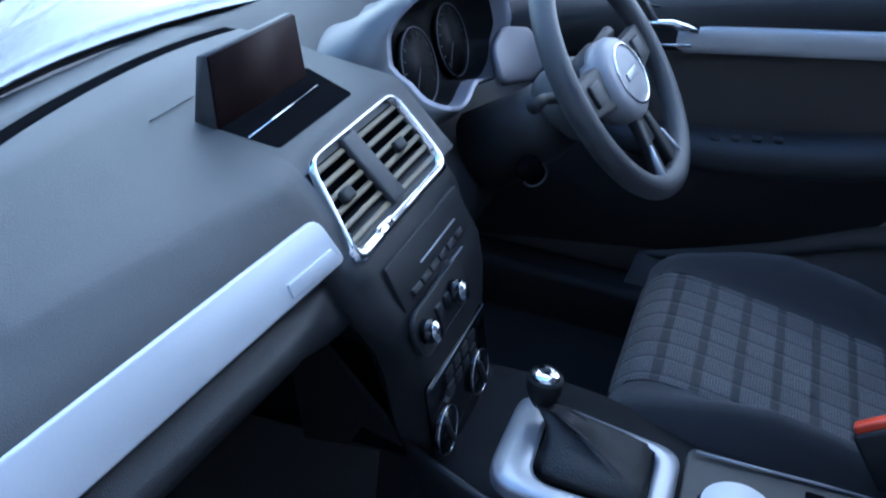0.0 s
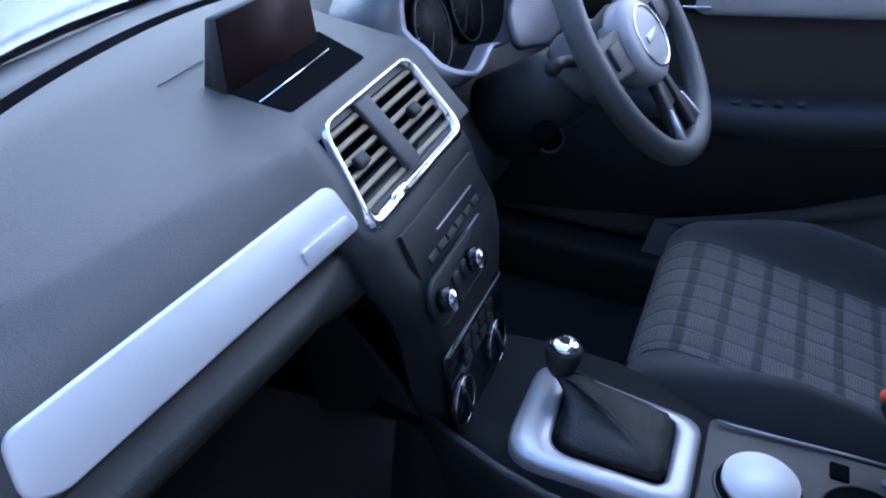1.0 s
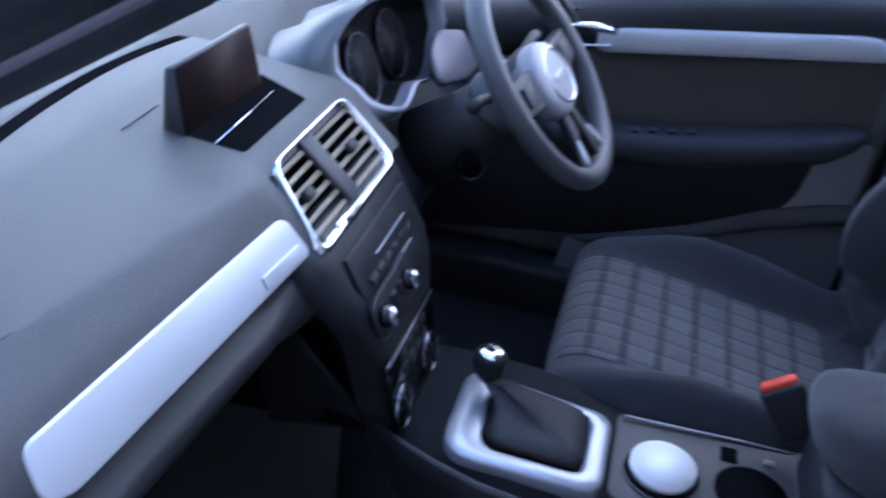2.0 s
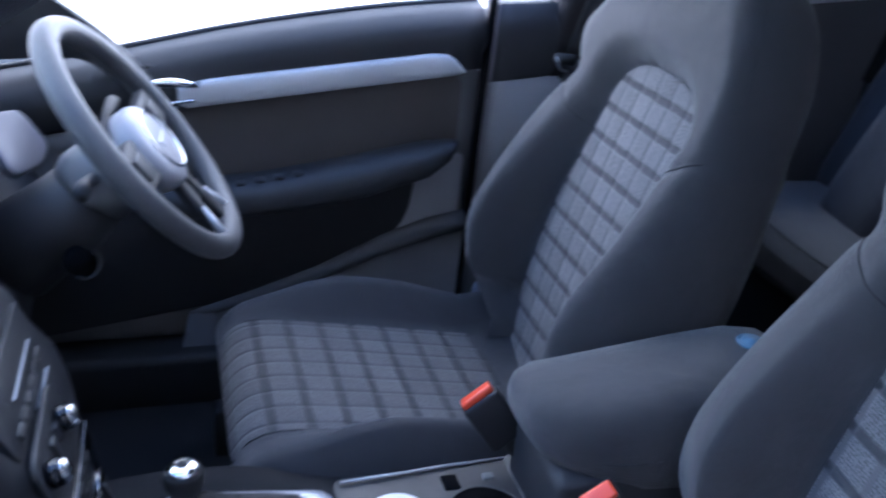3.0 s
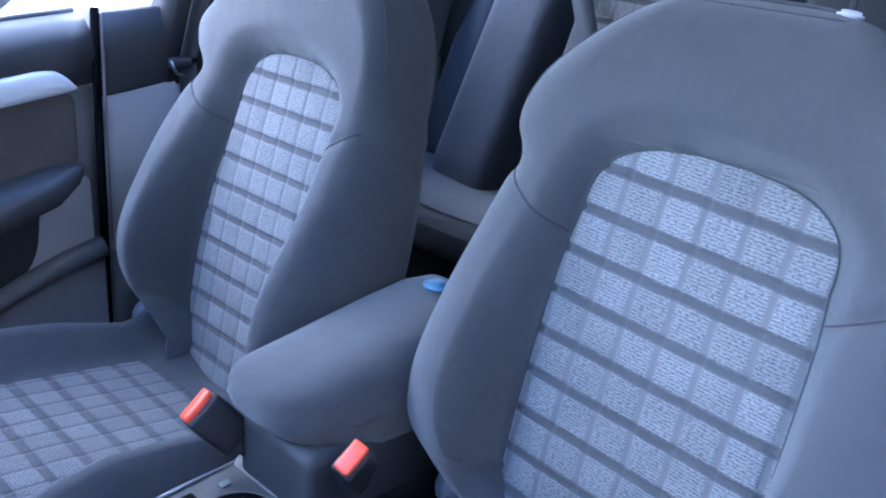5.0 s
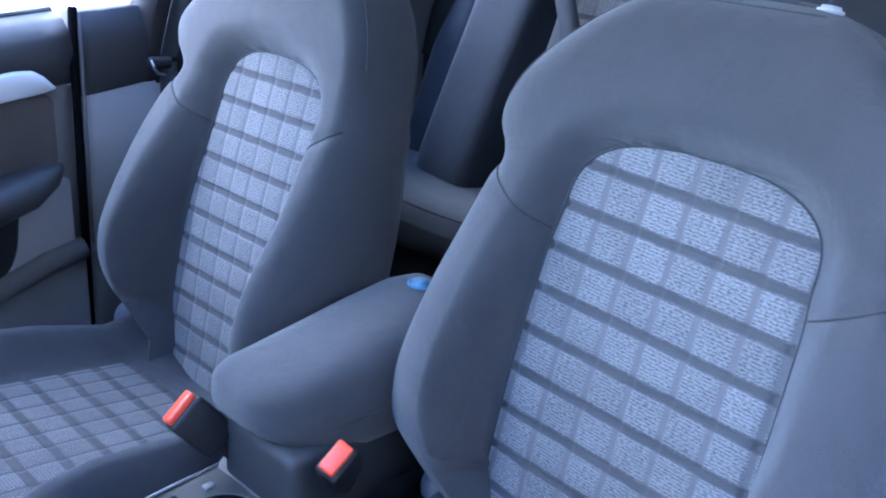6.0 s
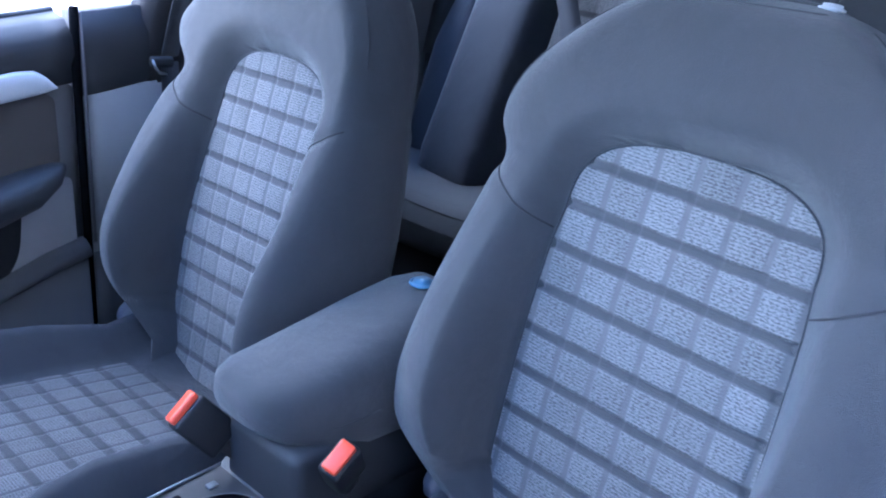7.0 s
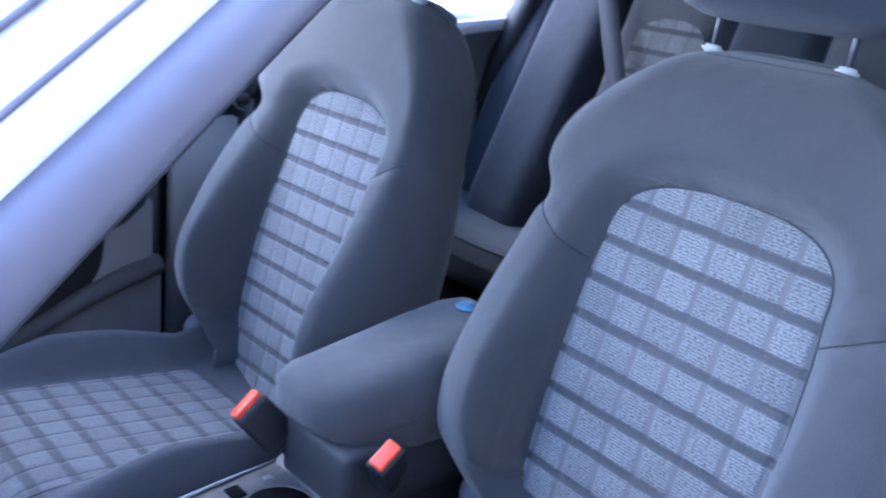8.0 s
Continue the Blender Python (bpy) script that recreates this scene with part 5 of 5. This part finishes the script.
part("lower_panel", door_plate([(-0.245, 0.413)] + [(y, z) for _, y, z in lip] + [(-0.825, 0.41), (-0.26, 0.41)], 0.004, 0.016, 0.738, 0.0), SILL_SKIN, door)
# dark mirror sail at the window's front corner
part("mirror_sail", door_plate([(0.095, 1.015), (-0.10, 1.028), (-0.195, 0.962), (-0.218, 0.985), (-0.15, 1.062), (-0.03, 1.15), (0.085, 1.075)], [0.005, 0.03, 0.01, 0.01, 0.05, 0.02, 0.01], 0.022, 0.715, 0.004), PLASTIC, door, "matt black mirror sail panel")
# door handle near the trim's front end
part("release_handle", tube([(0.705, -0.20, 0.985), (0.70, -0.245, 0.99), (0.705, -0.29, 0.985)], [0.006, 0.009, 0.006], 10), CHROME, door, "chrome release handle")
part("handle_bar", tube([(0.710, -0.212, 0.947), (0.708, -0.245, 0.951), (0.710, -0.282, 0.956)], 0.0026, 8), CHROME, door, "thin chrome bar below the handle")
part("handle_cup", plate(rounded([(0, 0.025), (0.09, 0.02), (0.09, -0.02), (0, -0.02)], 0.01), 0.01, frame_at((0.735, -0.19, 0.985), (0, -1, 0), (0, 0, 1)), 0.002), GLOSS_BLACK, door)
w = part("window_glass", loft([[(0.815, 0.10, 0.965), (0.815, -0.825, 1.13)], [(0.60, -0.42, 1.47), (0.60, -0.83, 1.50)]], closed=False), GLASS, door, "clear side window glass")
w.visible_shadow = False
part("window_rubber", tube([(0.80, y, door_z_top(y) - 0.002) for y in np.linspace(0.11, -0.825, 12)], 0.008, 8), RUBBER, door)

# ---- centre pillar, rear door, rear bench ----
bp = thing("pillar_centre_driver", (0.75, -0.9, 0.4), "dark trimmed centre pillar with belt", "pillar", kind="structure")
def pillar_board(y0, y1, rows, thick):
    """An upright board facing inwards, with rounded front and rear edges: rows of x, z at its front and rear."""
    rings = []
    for x, z0, z1 in rows:
        ring = []
        for k, y in enumerate(np.linspace(y0, y1, 9)):
            z = z0 + (z1 - z0) * k / 8
            ring.append((x + 0.006 * (1 if k in (0, 8) else 0.25 if k in (1, 7) else 0), y, z))
        ring += [(x + thick, y1, z1), (x + thick, y0, z0)]
        rings.append(ring)
    return loft(rings)


part("lower_trim", pillar_board(-0.839, -1.06, ((0.748, 0.40, 0.40), (0.744, 0.66, 0.69), (0.738, 0.80, 0.82), (0.733, 0.985, 1.015)), 0.07), PILLAR_SKIN, bp, "grey plastic lower trim, light on it put into the colour")
part("kick_trim", pillar_board(-0.842, -1.06, ((0.741, 0.40, 0.40), (0.737, 0.66, 0.685), (0.744, 0.674, 0.70)), 0.05), SILL_SKIN, bp)
part("upper_trim", pillar_board(-0.842, -1.06, ((0.744, 0.98, 1.01), (0.735, 0.996, 1.026), (0.733, 1.08, 1.10), (0.745, 1.136, 1.152)), 0.06), PLASTIC_MID, bp, "dark upper trim below the glass")
rings = [[(x0 + o[0], y + o[1], z) for o in ((0.02, 0.045), (0, 0.03), (-0.004, 0.0), (0, -0.05), (0.06, -0.06), (0.06, 0.05))] for x0, y, z in ((0.735, -1.005, 1.0), (0.728, -1.01, 1.10), (0.66, -1.03, 1.30), (0.57, -1.06, 1.52))]
part("pillar_cover", loft(rings), PILLAR_DARK, bp, "dark brown upper pillar cover")
part("door_gap_seal", tube([(0.752, -0.830, 0.45), (0.742, -0.830, 0.75), (0.735, -0.830, 1.05), (0.733, -0.833, 1.15)], 0.0085, 8), PIT, bp)
part("seal_edge", tube([(0.738, -0.842, 0.70), (0.733, -0.842, 0.90), (0.729, -0.842, 1.06), (0.733, -0.843, 1.14)], 0.003, 8), TRIM_MAUVE, bp)
belt = thing("seat_belt", (0.70, -0.93, 0.9), "black seat belt hanging along the centre pillar", "seat belt")
part("webbing", loft([[(0.708, -0.985, z), (0.722, -1.03, z), (0.724, -1.029, z), (0.710, -0.984, z)] for z in (0.55, 0.8, 1.04)]), CLOTH_DARK, belt)
part("upper_webbing", loft([[(0.708 - k, -0.985 - k * 0.3, z), (0.722 - k, -1.03 - k * 0.3, z), (0.724 - k, -1.029 - k * 0.3, z), (0.710 - k, -0.984 - k * 0.3, z)] for k, z in ((0.0, 1.05), (0.045, 1.20), (0.10, 1.36))]), CLOTH_DARK, belt)
part("belt_guide", box((0.708, -0.985, 1.045), (0.022, 0.045, 0.022), 0.008, 3, turn=(0, 0, -15)), PLASTIC, belt)
part("guide_hook", tube([(0.700, -0.962, 1.052), (0.696, -0.966, 1.036), (0.698, -0.975, 1.026), (0.700, -0.99, 1.022)], [0.002, 0.003, 0.003, 0.002], 8), STEEL, belt, "bright metal belt hook")

rear = thing("rear_door", (0.78, -1.3, 0.4), "closed rear door with dark trim panel and silver strip", "car door")
ys = np.linspace(-1.92, -1.062, 14)
rings = [[(x + 0.01, y, z + (0.11 * (-0.35 - y) if z > 0.9 else 0)) for x, z in DP] for y in ys]
part("door_skin", loft(rings), DOOR_SKIN, rear)
out = rounded([(0.36, 0.10), (0.86, 0.15), (0.86, 0.185), (0.40, 0.14)], 0.012)
part("trim_strip", plate(out, 0.014, frame_at((0.73, -1.0, 1.05), (0, -1, 0), (0, 0, 1)), 0.004), ALU, rear, "satin aluminium trim strip")
rings = [[(0.73 + r * 1.5 * math.cos(q), y, z + r * math.sin(q)) for q in np.linspace(0, 2 * math.pi, 16, endpoint=False)] for y, z, r in ((-1.02, 0.86, 0.015), (-1.1, 0.865, 0.03), (-1.3, 0.88, 0.034), (-1.5, 0.89, 0.03), (-1.55, 0.895, 0.012))]
part("armrest", loft(rings), PLASTIC, rear)
w = part("window_glass", loft([[(0.815, -0.95, 1.16), (0.815, -1.75, 1.245)], [(0.60, -0.95, 1.52), (0.60, -1.75, 1.53)]], closed=False), GLASS_TINT, rear, "tinted window glass")
w.visible_shadow = False

bench = thing("rear_bench", (0, -1.7, 0.30), "dark grey cloth rear bench seat with a checked panel", "rear seat")
rings = []
for y, z in ((-1.46, 0.64), (-1.428, 0.645), (-1.414, 0.67), (-1.412, 0.72), (-1.420, 0.750), (-1.445, 0.767), (-1.49, 0.771), (-1.58, 0.765), (-1.70, 0.762), (-1.86, 0.768), (-1.86, 0.64)):
    rings.append([(x, y - 0.012 * math.cos(x * 4.6), z + (0.010 * math.cos(x * 9) if z > 0.7 else 0)) for x in np.linspace(-0.71, 0.71, 41)])
part("bench_cushion", loft(rings[3:], closed=False), BENCH, bench)
# same cushion, its front in darker cloth to paint the shade below the top
part("cushion_front", loft(rings[:4], closed=False), CLOTH_DARK, bench, "front face of the bench cushion, shade put into its dark colour")
part("cushion_piping", tube([(x, -1.424 - 0.012 * math.cos(x * 4.6), 0.759 + 0.010 * math.cos(x * 9)) for x in np.linspace(-0.70, 0.70, 41)], 0.002, 6), SEAM, bench)
part("bench_base", box((0, -1.66, 0.475), (1.36, 0.36, 0.35), 0.02, 3), CARPET, bench)
for x0_, x1_, proud in ((-0.735, -0.625, -0.03), (-0.62, -0.405, 0.08), (-0.40, -0.11, 0.0), (-0.105, 0.105, -0.005), (0.11, 0.40, 0.0), (0.405, 0.62, 0.08), (0.625, 0.735, -0.03)):
    rings = []
    for h, d in ((0.08, 0.03), (0.10, 0.055), (0.16, 0.07), (0.3, 0.065), (0.5, 0.055), (0.62, 0.045), (0.67, 0.03), (0.70, 0.005), (0.715, -0.03), (0.70, -0.10), (0.08, -0.10)):
        rings.append([(x, -1.67 - 0.36 * h + (d + proud * max(0.0, 1 - h)) * (1 - abs((x - (x0_ + x1_) / 2) / (x1_ - x0_) * 2) ** 8), 0.65 + 1.02 * h) for x in np.linspace(x0_, x1_, 17)])
    part("bench_back", loft(rings, closed=False), BENCH if proud == 0 else BENCH_SIDE, bench)
    if proud == 0 and x0_ > 0:
        xm = (x0_ + x1_) / 2 - 0.022
        pts, uvs = [], []
        for h in np.linspace(0.30, 0.625, 30):
            p = 0.092 * (max(0.0, 1 - max(0.0, (h - 0.56) / 0.066) ** 2.6) ** 0.4)
            for s in np.linspace(-1, 1, 31):
                d = ease(h, [0.16, 0.3, 0.5, 0.62], [0.07, 0.065, 0.055, 0.045])
                u, v = p * s / 0.046 + 30, h / 0.05 + 30
                pts.append((xm + p * s, -1.67 - 0.36 * h + d + 0.006 + quilt(u, v, 0.001, 0.002), 0.65 + 1.02 * h))
                uvs.append((u, v))
        part("back_panel", uv_grid(pts, uvs, 31), CHECK_BACK, bench, "checked light grey woven panel")
rear_belt = thing("rear_seat_belt", (0.36, -1.80, 1.20), "dark blue-grey rear seat belt lying over the bench back", "seat belt")
part("webbing", loft([[(x - 0.030, y, z), (x + 0.030, y + 0.004, z + 0.016), (x + 0.030, y + 0.006, z + 0.017), (x - 0.030, y + 0.002, z + 0.001)] for x, y, z in ((0.47, -1.86, 1.38), (0.40, -1.80, 1.30), (0.345, -1.765, 1.21), (0.29, -1.735, 1.12), (0.22, -1.69, 0.98), (0.15, -1.62, 0.80))]), BELT, rear_belt)
bm = box((0, -2.15, 1.02), (1.4, 0.45, 0.03), 0.01)
tagged(part("shelf_parcel", bm, PLASTIC), "black parcel shelf behind the rear seats", "shelf", kind="structure")
rw = part("window_rear", loft([[(x, -2.45, 1.03) for x in (-0.6, 0.6)], [(x * 0.9, -2.36, 1.42) for x in (-0.6, 0.6)]], closed=False), GLASS_DARK, label="tinted rear window", kind="structure")
rw.visible_shadow = False
